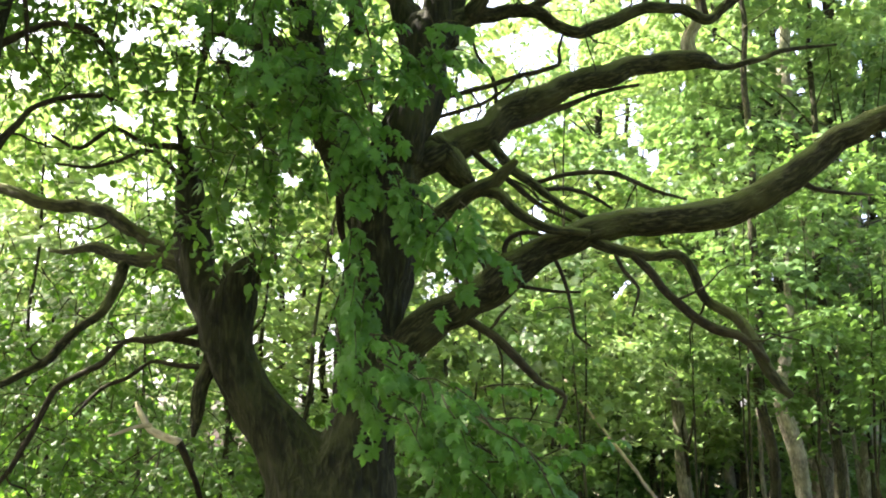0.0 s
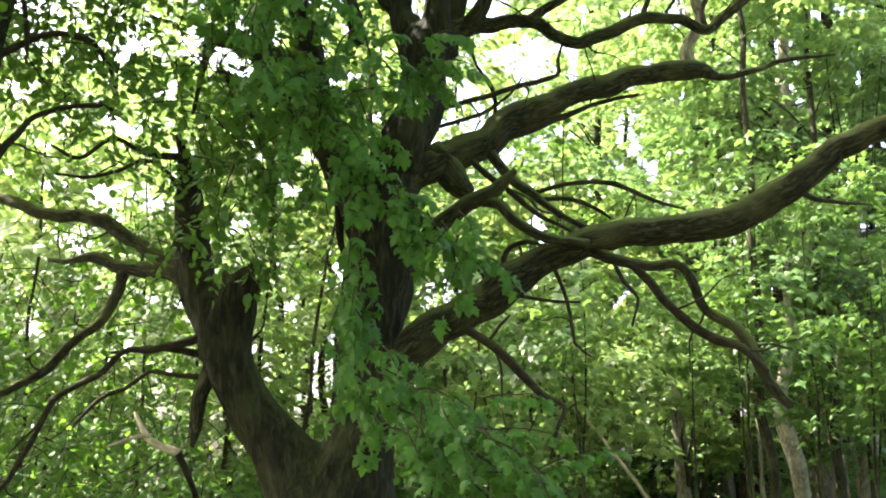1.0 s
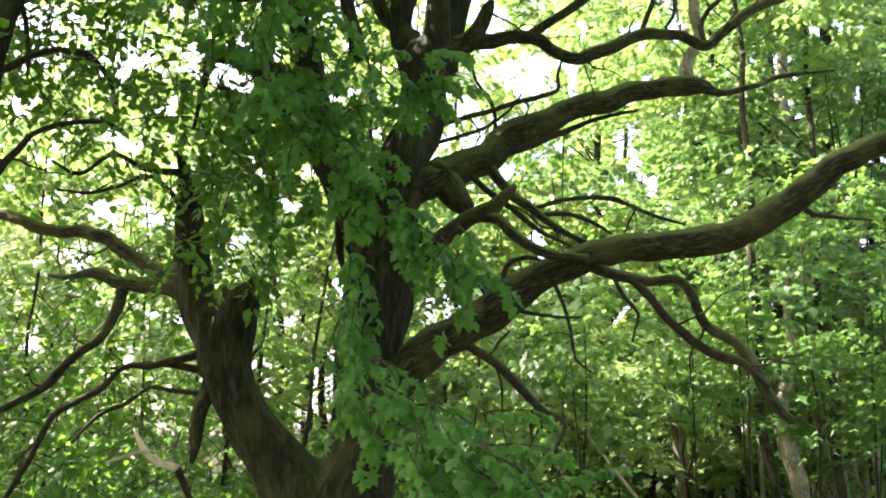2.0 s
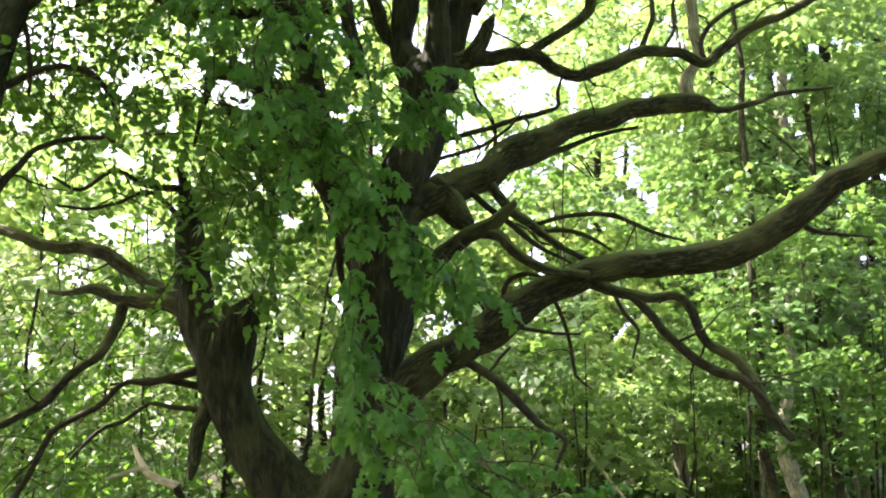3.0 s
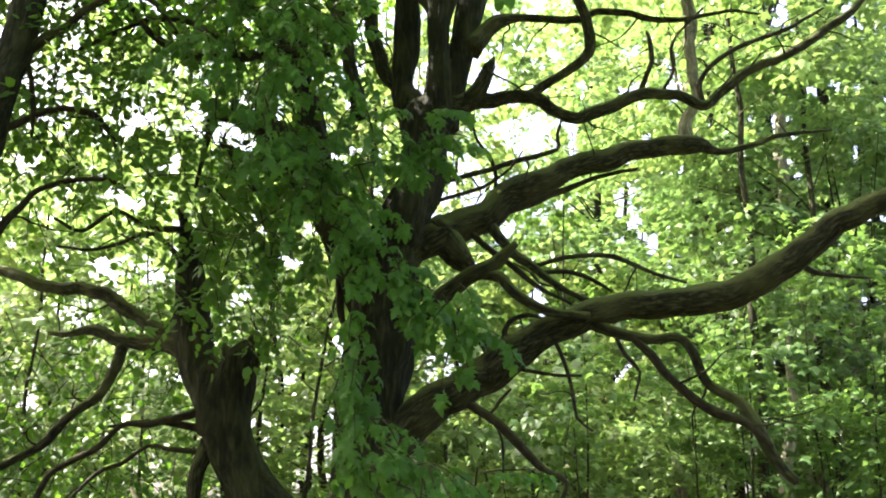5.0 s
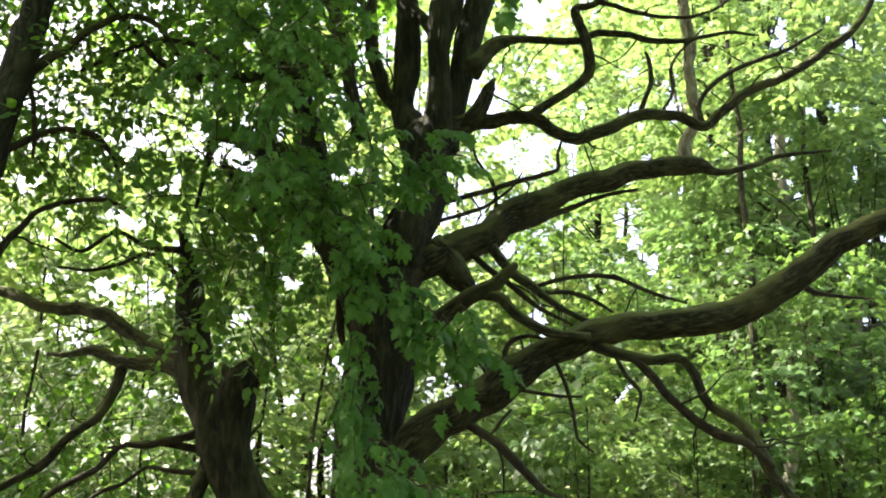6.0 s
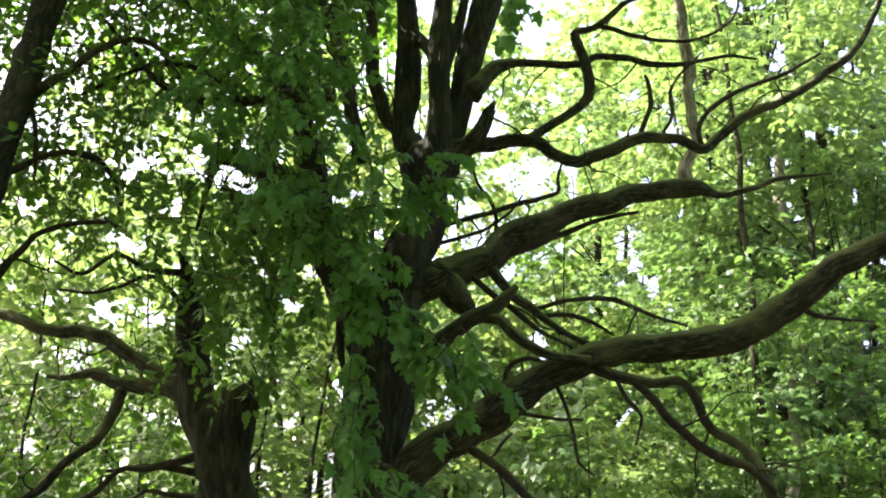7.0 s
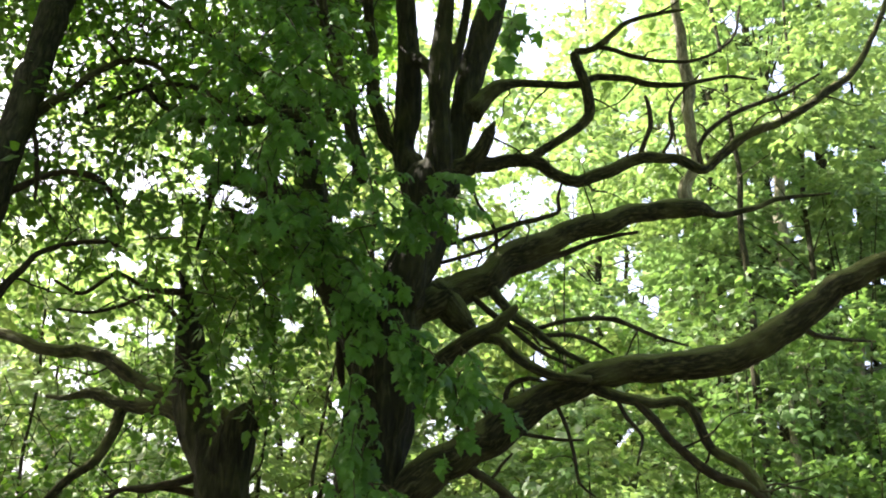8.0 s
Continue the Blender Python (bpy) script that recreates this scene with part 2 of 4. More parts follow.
# gaps fitted to the camera's view: slopes across and up from it, half widths
VIEW_GAPS = np.array([(-0.132, 0.078, 0.015, 0.024), (-0.114, 0.122, 0.014, 0.024), (-0.180, 0.128, 0.010, 0.020), (-0.147, 0.170, 0.022, 0.009), (-0.206, 0.048, 0.017, 0.036), (-0.318, 0.278, 0.042, 0.016), (-0.372, 0.234, 0.022, 0.020), (0.089, 0.428, 0.032, 0.024), (0.018, 0.381, 0.026, 0.034), (-0.226, 0.428, 0.034, 0.022), (-0.260, 0.441, 0.017, 0.023), (-0.116, 0.100, 0.014, 0.042), (-0.183, 0.441, 0.019, 0.020), (0.108, 0.628, 0.023, 0.047), (-0.064, 0.577, 0.014, 0.044), (0.036, 0.513, 0.017, 0.033), (0.021, 0.628, 0.011, 0.033), (0.039, 0.469, 0.025, 0.017), (-0.028, 0.486, 0.013, 0.030), (-0.002, 0.179, 0.025, 0.025), (-0.133, 0.444, 0.014, 0.017), (0.278, 0.064, 0.019, 0.009), (0.289, 0.457, 0.009, 0.023), (-0.130, 0.326, 0.014, 0.022), (0.190, 0.350, 0.020, 0.020)])


def in_view_gap(p, lace=0.34):
    """Which of the places fall in gaps cut along the camera's sight lines, large ones and a lace of small ones that
    widens upwards.
    """
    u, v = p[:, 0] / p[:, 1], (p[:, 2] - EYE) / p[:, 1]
    far = np.min(((u[:, None] - VIEW_GAPS[:, 0]) / VIEW_GAPS[:, 2]) ** 2 + ((v[:, None] - VIEW_GAPS[:, 1]) / VIEW_GAPS[:, 3]) ** 2, axis=1)
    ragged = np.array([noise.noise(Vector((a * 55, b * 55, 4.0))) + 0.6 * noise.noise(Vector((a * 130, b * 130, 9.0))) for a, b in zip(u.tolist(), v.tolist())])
    in_gap = (far < 1.0 + 1.5 * ragged + rng.normal(0, 0.2, len(p))) & (rng.random(len(p)) > 0.12)
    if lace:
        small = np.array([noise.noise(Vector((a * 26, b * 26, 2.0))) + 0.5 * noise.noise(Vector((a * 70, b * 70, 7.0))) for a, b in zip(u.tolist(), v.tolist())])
        in_gap |= small > lace + 0.35 * np.clip(0.45 - v, 0, 0.45) / 0.45 + rng.normal(0, 0.05, len(p))
    return in_gap


def crown(centres, radii, sprays, per, size, loose=0.34):
    """Leaves of a crown: clumps, each of level sprays one above the other, each a fan of leaves that droops at its rim."""
    at, along, normal = [], [], []
    for c, r in zip(centres, radii):
        k = max(3, int(sprays * r * r * 0.62))
        o = unit(rng.normal(0, 1, (k, 3))) * (rng.random((k, 1)) ** 0.45) * r * np.array([1.05, 1.05, 0.7])
        o[:, 2] = np.round(o[:, 2] / 0.42) * 0.42 + rng.normal(0, 0.05, k)
        for s in o:
            out = unit(s * np.array([1, 1, 0.15]) + rng.normal(0, 0.1, 3))
            tilt = unit(np.array([0, 0, 1.0]) + 0.30 * out + rng.normal(0, 0.13, 3))
            side = unit(np.cross(tilt, out))
            out = np.cross(side, tilt)
            long, wide = rng.uniform(0.34, 0.62) * (0.6 + 0.5 * r), rng.uniform(0.20, 0.36) * (0.6 + 0.5 * r)
            n = int(per * 1.6)
            a, b = rng.normal(0, 0.62, n), rng.normal(0, 0.62, n)
            q = a[:, None] * long * out + b[:, None] * wide * side
            drop = 0.30 * ((q ** 2).sum(1)) + np.abs(rng.normal(0, 0.05, n))
            at.append(c + s + q - drop[:, None] * np.array([0, 0, 1.0]))
            along.append(q / long + out * 0.7 + np.array([0, 0, -0.22]) + rng.normal(0, loose, (n, 3)))
            normal.append(tilt + q / long * 0.22 + rng.normal(0, 0.24, (n, 3)))
    at = np.vstack(at)
    return at, np.vstack(along), np.vstack(normal), size * rng.uniform(0.65, 1.3, len(at))


def pick(keep, *arrays):
    return tuple(a[keep] for a in arrays)

# ---- ground ----
def ground_mesh():
    xs = np.concatenate([-np.geomspace(2500, 30, 8), np.linspace(-26, 26, 40), np.geomspace(30, 2500, 8)])
    ys = np.concatenate([[-2500, -600, -100], np.linspace(-24, 60, 60), [90, 200, 600, 2500]])
    verts = [(x, y, 0.12 * noise.noise(Vector((x * 0.2, y * 0.2, 0))) - 0.03 + 0.05 * noise.noise(Vector((x * 0.9, y * 0.9, 3)))) for y in ys for x in xs]
    n = len(xs)
    me = bpy.data.meshes.new("ground")
    me.from_pydata(verts, [], [(j * n + i, j * n + i + 1, j * n + n + i + 1, j * n + n + i) for j in range(len(ys) - 1) for i in range(n - 1)])
    me.polygons.foreach_set("use_smooth", [True] * len(me.polygons))
    return me


ground = part("ground", ground_mesh(), SOIL, None)
tagged(ground, "brown forest soil with leaf litter and moss", "ground", kind="structure")

# ---- the old tree: trunk and stems ----
old_tree = thing("old_tree", (-0.8, 8.0, 0.0), "old broad tree with forked dark trunk and sweeping limbs", "tree")
STEMS = []
STEMS.append([(-0.75, 8.00, -0.15, 0.80), (-0.76, 8.00, 0.27, 0.64), (-0.77, 8.00, 0.63, 0.53), (-0.77, 8.00, 1.03, 0.455), (-0.745, 8.00, 1.36, 0.395), (-0.70, 8.00, 1.62, 0.345), (-0.645, 8.00, 1.83, 0.295), (-0.61, 8.00, 2.13, 0.260), (-0.60, 8.00, 2.49, 0.262), (-0.56, 8.00, 2.85, 0.287), (-0.48, 8.00, 3.26, 0.290), (-0.45, 8.00, 3.63, 0.256), (-0.43, 8.00, 3.97, 0.221)])
STEMS.append([(-0.44, 8.00, 3.96, 0.222), (-0.35, 8.00, 4.22, 0.212), (-0.20, 8.00, 4.50, 0.205), (-0.15, 8.01, 4.70, 0.185), (-0.15, 8.03, 4.89, 0.195), (-0.14, 8.04, 5.10, 0.235), (-0.11, 8.05, 5.30, 0.175)])
STEMS.append([(-0.36, 7.94, 4.05, 0.190), (-0.29, 7.86, 4.31, 0.158), (-0.23, 7.86, 4.54, 0.138), (-0.15, 7.90, 4.77, 0.130), (-0.11, 7.95, 5.01, 0.158)])
STEMS.append([(-0.11, 7.98, 5.11, 0.164), (-0.05, 7.95, 5.32, 0.130), (-0.04, 7.93, 5.64, 0.100), (-0.05, 7.93, 5.97, 0.098), (-0.04, 7.93, 6.30, 0.100), (-0.01, 7.94, 6.64, 0.087), (0.02, 7.93, 6.93, 0.077), (0.04, 7.91, 7.41, 0.063), (0.09, 7.90, 8.04, 0.048), (0.13, 7.90, 9.20, 0.030)])
STEMS.append([(-0.04, 8.05, 5.11, 0.185), (0.04, 8.08, 5.36, 0.133), (0.14, 8.11, 5.73, 0.122), (0.19, 8.13, 6.00, 0.128), (0.23, 8.16, 6.25, 0.134), (0.30, 8.19, 6.50, 0.138), (0.37, 8.22, 6.79, 0.140), (0.45, 8.24, 7.08, 0.130), (0.55, 8.27, 7.48, 0.118), (0.67, 8.30, 8.16, 0.089), (0.85, 8.34, 9.40, 0.055)])
STEMS.append([(-0.18, 8.15, 5.15, 0.197), (-0.31, 8.18, 5.38, 0.140), (-0.37, 8.21, 5.58, 0.111), (-0.33, 8.23, 5.88, 0.120), (-0.32, 8.26, 6.19, 0.126), (-0.33, 8.29, 6.50, 0.116), (-0.34, 8.32, 6.82, 0.103), (-0.37, 8.34, 7.21, 0.095), (-0.42, 8.37, 7.69, 0.077), (-0.50, 8.40, 8.38, 0.057), (-0.60, 8.42, 9.30, 0.035)])
STEMS.append([(-0.02, 7.95, 6.02, 0.085), (0.03, 7.95, 6.18, 0.070), (0.11, 7.94, 6.38, 0.058), (0.17, 7.93, 6.63, 0.046), (0.21, 7.91, 6.92, 0.044), (0.25, 7.90, 7.28, 0.036), (0.30, 7.88, 7.90, 0.022)])
STEMS.append([(-0.05, 7.95, 6.08, 0.080), (-0.12, 8.03, 6.26, 0.066), (-0.19, 8.12, 6.39, 0.060), (-0.31, 8.30, 6.62, 0.063)])
STEMS.append([(-0.85, 7.98, 0.30, 0.54), (-0.91, 7.98, 1.03, 0.430), (-1.01, 7.98, 1.36, 0.355), (-1.14, 7.98, 1.62, 0.280), (-1.27, 7.98, 1.83, 0.235), (-1.47, 7.97, 2.09, 0.201), (-1.64, 7.95, 2.39, 0.194), (-1.68, 7.93, 2.66, 0.195), (-1.63, 7.92, 2.90, 0.180), (-1.58, 7.90, 3.06, 0.140), (-1.55, 7.90, 3.16, 0.080), (-1.53, 7.90, 3.22, 0.020)])
STEMS.append([(-1.74, 7.94, 2.50, 0.16), (-1.79, 7.94, 2.74, 0.15), (-1.83, 7.95, 2.95, 0.12), (-1.86, 7.97, 3.08, 0.05)])
STEMS.append([(-0.90, 8.00, 0.9, 0.42), (-0.94, 8.00, 1.35, 0.34), (-0.98, 8.00, 1.62, 0.235), (-1.01, 8.00, 1.78, 0.14), (-1.02, 8.00, 1.86, 0.06)])
STEMS.append([(-1.66, 8.00, 2.44, 0.155), (-1.83, 8.01, 2.76, 0.139), (-1.95, 8.03, 3.03, 0.167), (-2.02, 8.04, 3.36, 0.160), (-2.05, 8.06, 3.65, 0.134), (-2.09, 8.07, 3.94, 0.098), (-2.15, 8.09, 4.19, 0.056), (-2.21, 8.10, 4.39, 0.024)])
STEMS.append([(-0.52, 8.10, 3.42, 0.207), (-0.73, 8.14, 3.86, 0.187), (-0.89, 8.18, 4.19, 0.156), (-1.04, 8.21, 4.58, 0.144), (-1.11, 8.25, 5.00, 0.131), (-1.20, 8.29, 5.38, 0.118), (-1.30, 8.32, 5.83, 0.105), (-1.43, 8.36, 6.74, 0.087), (-1.55, 8.40, 7.81, 0.063)])
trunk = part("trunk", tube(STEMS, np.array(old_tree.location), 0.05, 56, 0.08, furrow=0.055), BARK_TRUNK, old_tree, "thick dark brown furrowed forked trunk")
rm = trunk.modifiers.new("grown together", "REMESH")
rm.mode, rm.voxel_size, rm.use_smooth_shade = "VOXEL", 0.016, True
sm = trunk.modifiers.new("soft", "SMOOTH")
sm.factor, sm.iterations = 0.5, 4

# limbs and branches: x, y, z, radius
limb(old_tree, [(-0.50, 8.00, 2.33, 0.158), (-0.30, 7.94, 2.50, 0.157), (-0.02, 7.88, 2.73, 0.145), (0.33, 7.81, 2.93, 0.141), (0.73, 7.75, 3.20, 0.121), (1.08, 7.69, 3.35, 0.109), (1.46, 7.63, 3.44, 0.112), (1.79, 7.56, 3.44, 0.111), (2.13, 7.50, 3.48, 0.118), (2.41, 7.44, 3.60, 0.110), (2.75, 7.38, 3.82, 0.102), (3.04, 7.31, 4.05, 0.094), (3.32, 7.25, 4.16, 0.090), (3.70, 7.19, 4.38, 0.083), (4.13, 7.12, 4.76, 0.071), (4.54, 7.06, 5.28, 0.057), (4.95, 7.00, 6.14, 0.038)])
limb(old_tree, [(-0.48, 8.00, 3.80, 0.220), (-0.27, 8.07, 3.99, 0.163), (-0.02, 8.13, 4.15, 0.136), (0.31, 8.20, 4.32, 0.119), (0.63, 8.27, 4.59, 0.121), (1.06, 8.33, 4.80, 0.103), (1.51, 8.40, 4.97, 0.094), (1.88, 8.47, 5.08, 0.085), (2.24, 8.53, 5.13, 0.081), (2.46, 8.60, 5.10, 0.035), (2.79, 8.67, 5.18, 0.028), (3.18, 8.73, 5.32, 0.021), (3.63, 8.80, 5.40, 0.010)])
limb(old_tree, [(0.04, 8.07, 5.28, 0.123), (0.27, 8.12, 5.37, 0.084), (0.42, 8.17, 5.42, 0.070), (0.77, 8.21, 5.44, 0.060), (1.00, 8.26, 5.34, 0.055), (1.18, 8.31, 5.29, 0.055), (1.49, 8.35, 5.42, 0.056), (1.82, 8.40, 5.56, 0.051), (2.14, 8.45, 5.60, 0.046), (2.37, 8.50, 5.50, 0.047), (2.64, 8.54, 5.73, 0.047), (2.94, 8.59, 5.96, 0.042), (3.29, 8.64, 6.13, 0.043), (3.66, 8.68, 6.40, 0.041), (3.99, 8.73, 6.67, 0.036), (4.23, 8.78, 7.05, 0.028), (4.47, 8.83, 7.51, 0.026), (4.72, 8.87, 8.20, 0.015)])
limb(old_tree, [(0.72, 8.20, 5.43, 0.055), (0.82, 8.19, 5.51, 0.045), (1.00, 8.17, 5.63, 0.043), (1.25, 8.15, 5.79, 0.045), (1.30, 8.14, 5.95, 0.046), (1.27, 8.12, 6.17, 0.046), (1.19, 8.10, 6.40, 0.046), (1.20, 8.09, 6.49, 0.036), (1.35, 8.07, 6.52, 0.031), (1.54, 8.05, 6.66, 0.031), (1.67, 8.04, 6.77, 0.026), (1.93, 8.02, 6.85, 0.021), (2.19, 8.00, 6.87, 0.013)])
limb(old_tree, [(0.24, 8.06, 5.85, 0.110), (0.38, 8.10, 6.04, 0.076), (0.50, 8.13, 6.17, 0.061), (0.66, 8.17, 6.23, 0.039), (0.90, 8.20, 6.23, 0.036), (1.24, 8.24, 6.24, 0.034), (1.40, 8.28, 6.35, 0.031), (1.64, 8.31, 6.34, 0.031), (1.96, 8.35, 6.30, 0.029), (2.34, 8.39, 6.35, 0.021), (2.67, 8.42, 6.43, 0.016), (2.95, 8.46, 6.42, 0.008)])
limb(old_tree, [(1.39, 8.07, 6.53, 0.026), (1.54, 8.10, 6.52, 0.023), (1.72, 8.12, 6.46, 0.021), (1.98, 8.15, 6.43, 0.018), (2.27, 8.18, 6.45, 0.016), (2.53, 8.21, 6.58, 0.013), (2.71, 8.24, 6.78, 0.013), (2.80, 8.27, 7.10, 0.011)])
limb(old_tree, [(0.22, 8.07, 5.33, 0.090), (0.31, 8.04, 5.46, 0.070), (0.37, 8.02, 5.57, 0.060), (0.40, 8.01, 5.64, 0.050), (0.44, 8.00, 5.73, 0.012)])
limb(old_tree, [(1.75, 8.39, 5.54, 0.023), (1.84, 8.42, 5.75, 0.023), (1.91, 8.44, 5.97, 0.024), (1.91, 8.47, 6.16, 0.021), (1.88, 8.49, 6.26, 0.013)])
limb(old_tree, [(2.38, 8.50, 5.52, 0.026), (2.35, 8.55, 5.71, 0.024), (2.47, 8.60, 5.93, 0.024), (2.70, 8.65, 6.13, 0.024), (3.00, 8.70, 6.28, 0.022), (3.36, 8.75, 6.46, 0.019), (3.68, 8.80, 6.68, 0.014)])
limb(old_tree, [(1.98, 8.43, 5.61, 0.015), (2.10, 8.45, 5.83, 0.016), (2.10, 8.48, 6.07, 0.016), (2.20, 8.50, 6.26, 0.013), (2.44, 8.53, 6.52, 0.011)])
limb(old_tree, [(-0.38, 8.00, 3.28, 0.091), (-0.20, 7.95, 3.36, 0.090), (-0.04, 7.90, 3.52, 0.077), (0.16, 7.85, 3.68, 0.072), (0.38, 7.80, 3.77, 0.063), (0.50, 7.75, 3.87, 0.049), (0.58, 7.70, 3.95, 0.027)])
limb(old_tree, [(0.32, 7.82, 3.73, 0.045), (0.45, 7.76, 3.69, 0.049), (0.56, 7.70, 3.55, 0.044), (0.70, 7.64, 3.43, 0.044), (0.87, 7.58, 3.35, 0.039), (1.10, 7.52, 3.32, 0.030)])
limb(old_tree, [(-0.11, 8.12, 4.25, 0.118), (0.05, 8.12, 4.06, 0.127), (0.15, 8.12, 3.94, 0.098), (0.25, 8.12, 3.85, 0.061)], blunt=True)
limb(old_tree, [(0.37, 8.20, 4.32, 0.043), (0.48, 8.15, 4.13, 0.047), (0.68, 8.10, 3.92, 0.042), (0.82, 8.05, 3.78, 0.035), (0.99, 8.00, 3.64, 0.027), (1.21, 7.95, 3.54, 0.020), (1.36, 7.90, 3.49, 0.011)])
limb(old_tree, [(0.23, 8.17, 4.20, 0.028), (0.35, 8.13, 4.06, 0.028), (0.54, 8.09, 3.91, 0.026), (0.70, 8.05, 3.75, 0.023), (0.85, 8.01, 3.63, 0.018), (1.03, 7.97, 3.52, 0.011)])
limb(old_tree, [(0.77, 8.07, 3.87, 0.021), (1.01, 8.09, 3.95, 0.021), (1.29, 8.12, 3.98, 0.021), (1.53, 8.13, 3.91, 0.019), (1.76, 8.16, 3.82, 0.016), (2.02, 8.18, 3.76, 0.009)])
limb(old_tree, [(0.81, 8.06, 3.81, 0.019), (1.05, 8.09, 3.82, 0.019), (1.24, 8.12, 3.76, 0.016), (1.40, 8.16, 3.68, 0.009)])
limb(old_tree, [(-0.18, 8.03, 4.54, 0.031), (0.05, 8.08, 4.62, 0.026), (0.41, 8.13, 4.75, 0.024), (0.75, 8.18, 4.87, 0.022), (0.98, 8.23, 4.96, 0.019), (1.01, 8.28, 5.13, 0.015), (1.07, 8.33, 5.35, 0.010)])
limb(old_tree, [(0.46, 8.22, 4.37, 0.038), (0.70, 8.28, 4.47, 0.039), (0.90, 8.34, 4.57, 0.032), (1.08, 8.40, 4.67, 0.025), (1.37, 8.46, 4.80, 0.020), (1.73, 8.52, 4.90, 0.013)])
limb(old_tree, [(-0.17, 8.03, 4.39, 0.021), (0.07, 8.01, 4.45, 0.019), (0.24, 7.99, 4.50, 0.019), (0.40, 7.97, 4.56, 0.016), (0.56, 7.95, 4.68, 0.012), (0.66, 7.93, 4.83, 0.007)])
limb(old_tree, [(0.40, 8.21, 4.30, 0.019), (0.45, 8.23, 4.64, 0.017), (0.42, 8.26, 4.88, 0.017), (0.30, 8.28, 5.07, 0.015), (0.25, 8.31, 5.29, 0.010)])
limb(old_tree, [(0.49, 7.79, 3.13, 0.026), (0.48, 7.79, 3.26, 0.022), (0.54, 7.79, 3.36, 0.020), (0.67, 7.79, 3.39, 0.018), (0.80, 7.79, 3.36, 0.011)])
limb(old_tree, [(0.38, 7.80, 3.04, 0.031), (0.29, 7.83, 3.20, 0.027), (0.16, 7.85, 3.32, 0.027), (0.00, 7.88, 3.37, 0.022), (-0.11, 7.90, 3.28, 0.018)])
limb(old_tree, [(1.16, 7.68, 3.30, 0.052), (1.33, 7.66, 3.22, 0.043), (1.54, 7.64, 3.17, 0.037), (1.77, 7.61, 3.18, 0.037), (1.89, 7.59, 3.05, 0.036), (1.97, 7.57, 2.84, 0.038), (2.18, 7.55, 2.68, 0.042), (2.29, 7.52, 2.52, 0.046), (2.41, 7.50, 2.27, 0.041), (2.54, 7.48, 2.10, 0.029)])
limb(old_tree, [(1.43, 7.65, 3.21, 0.035), (1.55, 7.62, 3.07, 0.034), (1.67, 7.58, 2.90, 0.034), (1.82, 7.55, 2.73, 0.036), (2.00, 7.52, 2.60, 0.036), (2.21, 7.48, 2.51, 0.031), (2.38, 7.45, 2.34, 0.019)])
limb(old_tree, [(0.11, 7.87, 2.76, 0.044), (0.20, 7.83, 2.70, 0.035), (0.33, 7.79, 2.60, 0.035), (0.47, 7.75, 2.48, 0.037), (0.62, 7.72, 2.32, 0.032), (0.75, 7.68, 2.19, 0.028), (0.91, 7.64, 2.10, 0.019), (0.84, 7.60, 1.92, 0.015), (0.79, 7.57, 1.74, 0.010)])
limb(old_tree, [(0.86, 7.73, 3.18, 0.018), (0.93, 7.71, 3.00, 0.015), (0.98, 7.68, 2.78, 0.015), (1.00, 7.66, 2.58, 0.013), (1.11, 7.63, 2.48, 0.008)])
limb(old_tree, [(0.51, 7.80, 2.99, 0.020), (0.68, 7.76, 2.94, 0.017), (0.87, 7.73, 2.91, 0.015), (1.06, 7.70, 2.90, 0.009)])
limb(old_tree, [(1.31, 7.66, 3.21, 0.017), (1.38, 7.63, 3.05, 0.017), (1.48, 7.59, 2.91, 0.013), (1.42, 7.56, 2.69, 0.008)])
limb(old_tree, [(2.69, 7.40, 3.71, 0.026), (2.81, 7.47, 3.66, 0.021), (3.01, 7.53, 3.65, 0.017), (3.32, 7.60, 3.64, 0.009)])
limb(old_tree, [(0.24, 7.82, 2.64, 0.017), (0.36, 7.78, 2.62, 0.013), (0.44, 7.75, 2.72, 0.013), (0.52, 7.72, 2.80, 0.009)])
limb(old_tree, [(-1.99, 8.02, 3.12, 0.091), (-2.22, 8.12, 3.22, 0.083), (-2.48, 8.22, 3.26, 0.070), (-2.69, 8.32, 3.29, 0.056), (-2.94, 8.42, 3.41, 0.043), (-3.16, 8.52, 3.39, 0.027), (-3.40, 8.62, 3.43, 0.017)])
limb(old_tree, [(-2.01, 8.02, 3.19, 0.091), (-2.26, 8.13, 3.33, 0.074), (-2.55, 8.25, 3.49, 0.066), (-2.84, 8.36, 3.67, 0.062), (-3.07, 8.47, 3.77, 0.056), (-3.46, 8.58, 3.84, 0.054), (-3.76, 8.70, 3.94, 0.050), (-4.12, 8.81, 4.09, 0.043), (-4.70, 8.92, 4.24, 0.026)])
limb(old_tree, [(-2.63, 8.28, 3.26, 0.047), (-2.68, 8.24, 3.03, 0.042), (-2.77, 8.20, 2.83, 0.039), (-2.97, 8.15, 2.64, 0.036), (-3.16, 8.11, 2.41, 0.036), (-3.32, 8.07, 2.30, 0.031), (-3.49, 8.03, 2.22, 0.027), (-3.84, 7.98, 2.18, 0.013)])
limb(old_tree, [(-1.79, 7.93, 2.70, 0.044), (-2.02, 7.91, 2.61, 0.033), (-2.25, 7.89, 2.55, 0.031), (-2.45, 7.87, 2.55, 0.022), (-2.60, 7.84, 2.38, 0.026), (-2.77, 7.82, 2.28, 0.026), (-2.96, 7.80, 2.16, 0.024), (-3.08, 7.78, 1.87, 0.021), (-3.25, 7.76, 1.54, 0.019), (-3.43, 7.73, 1.29, 0.012)])
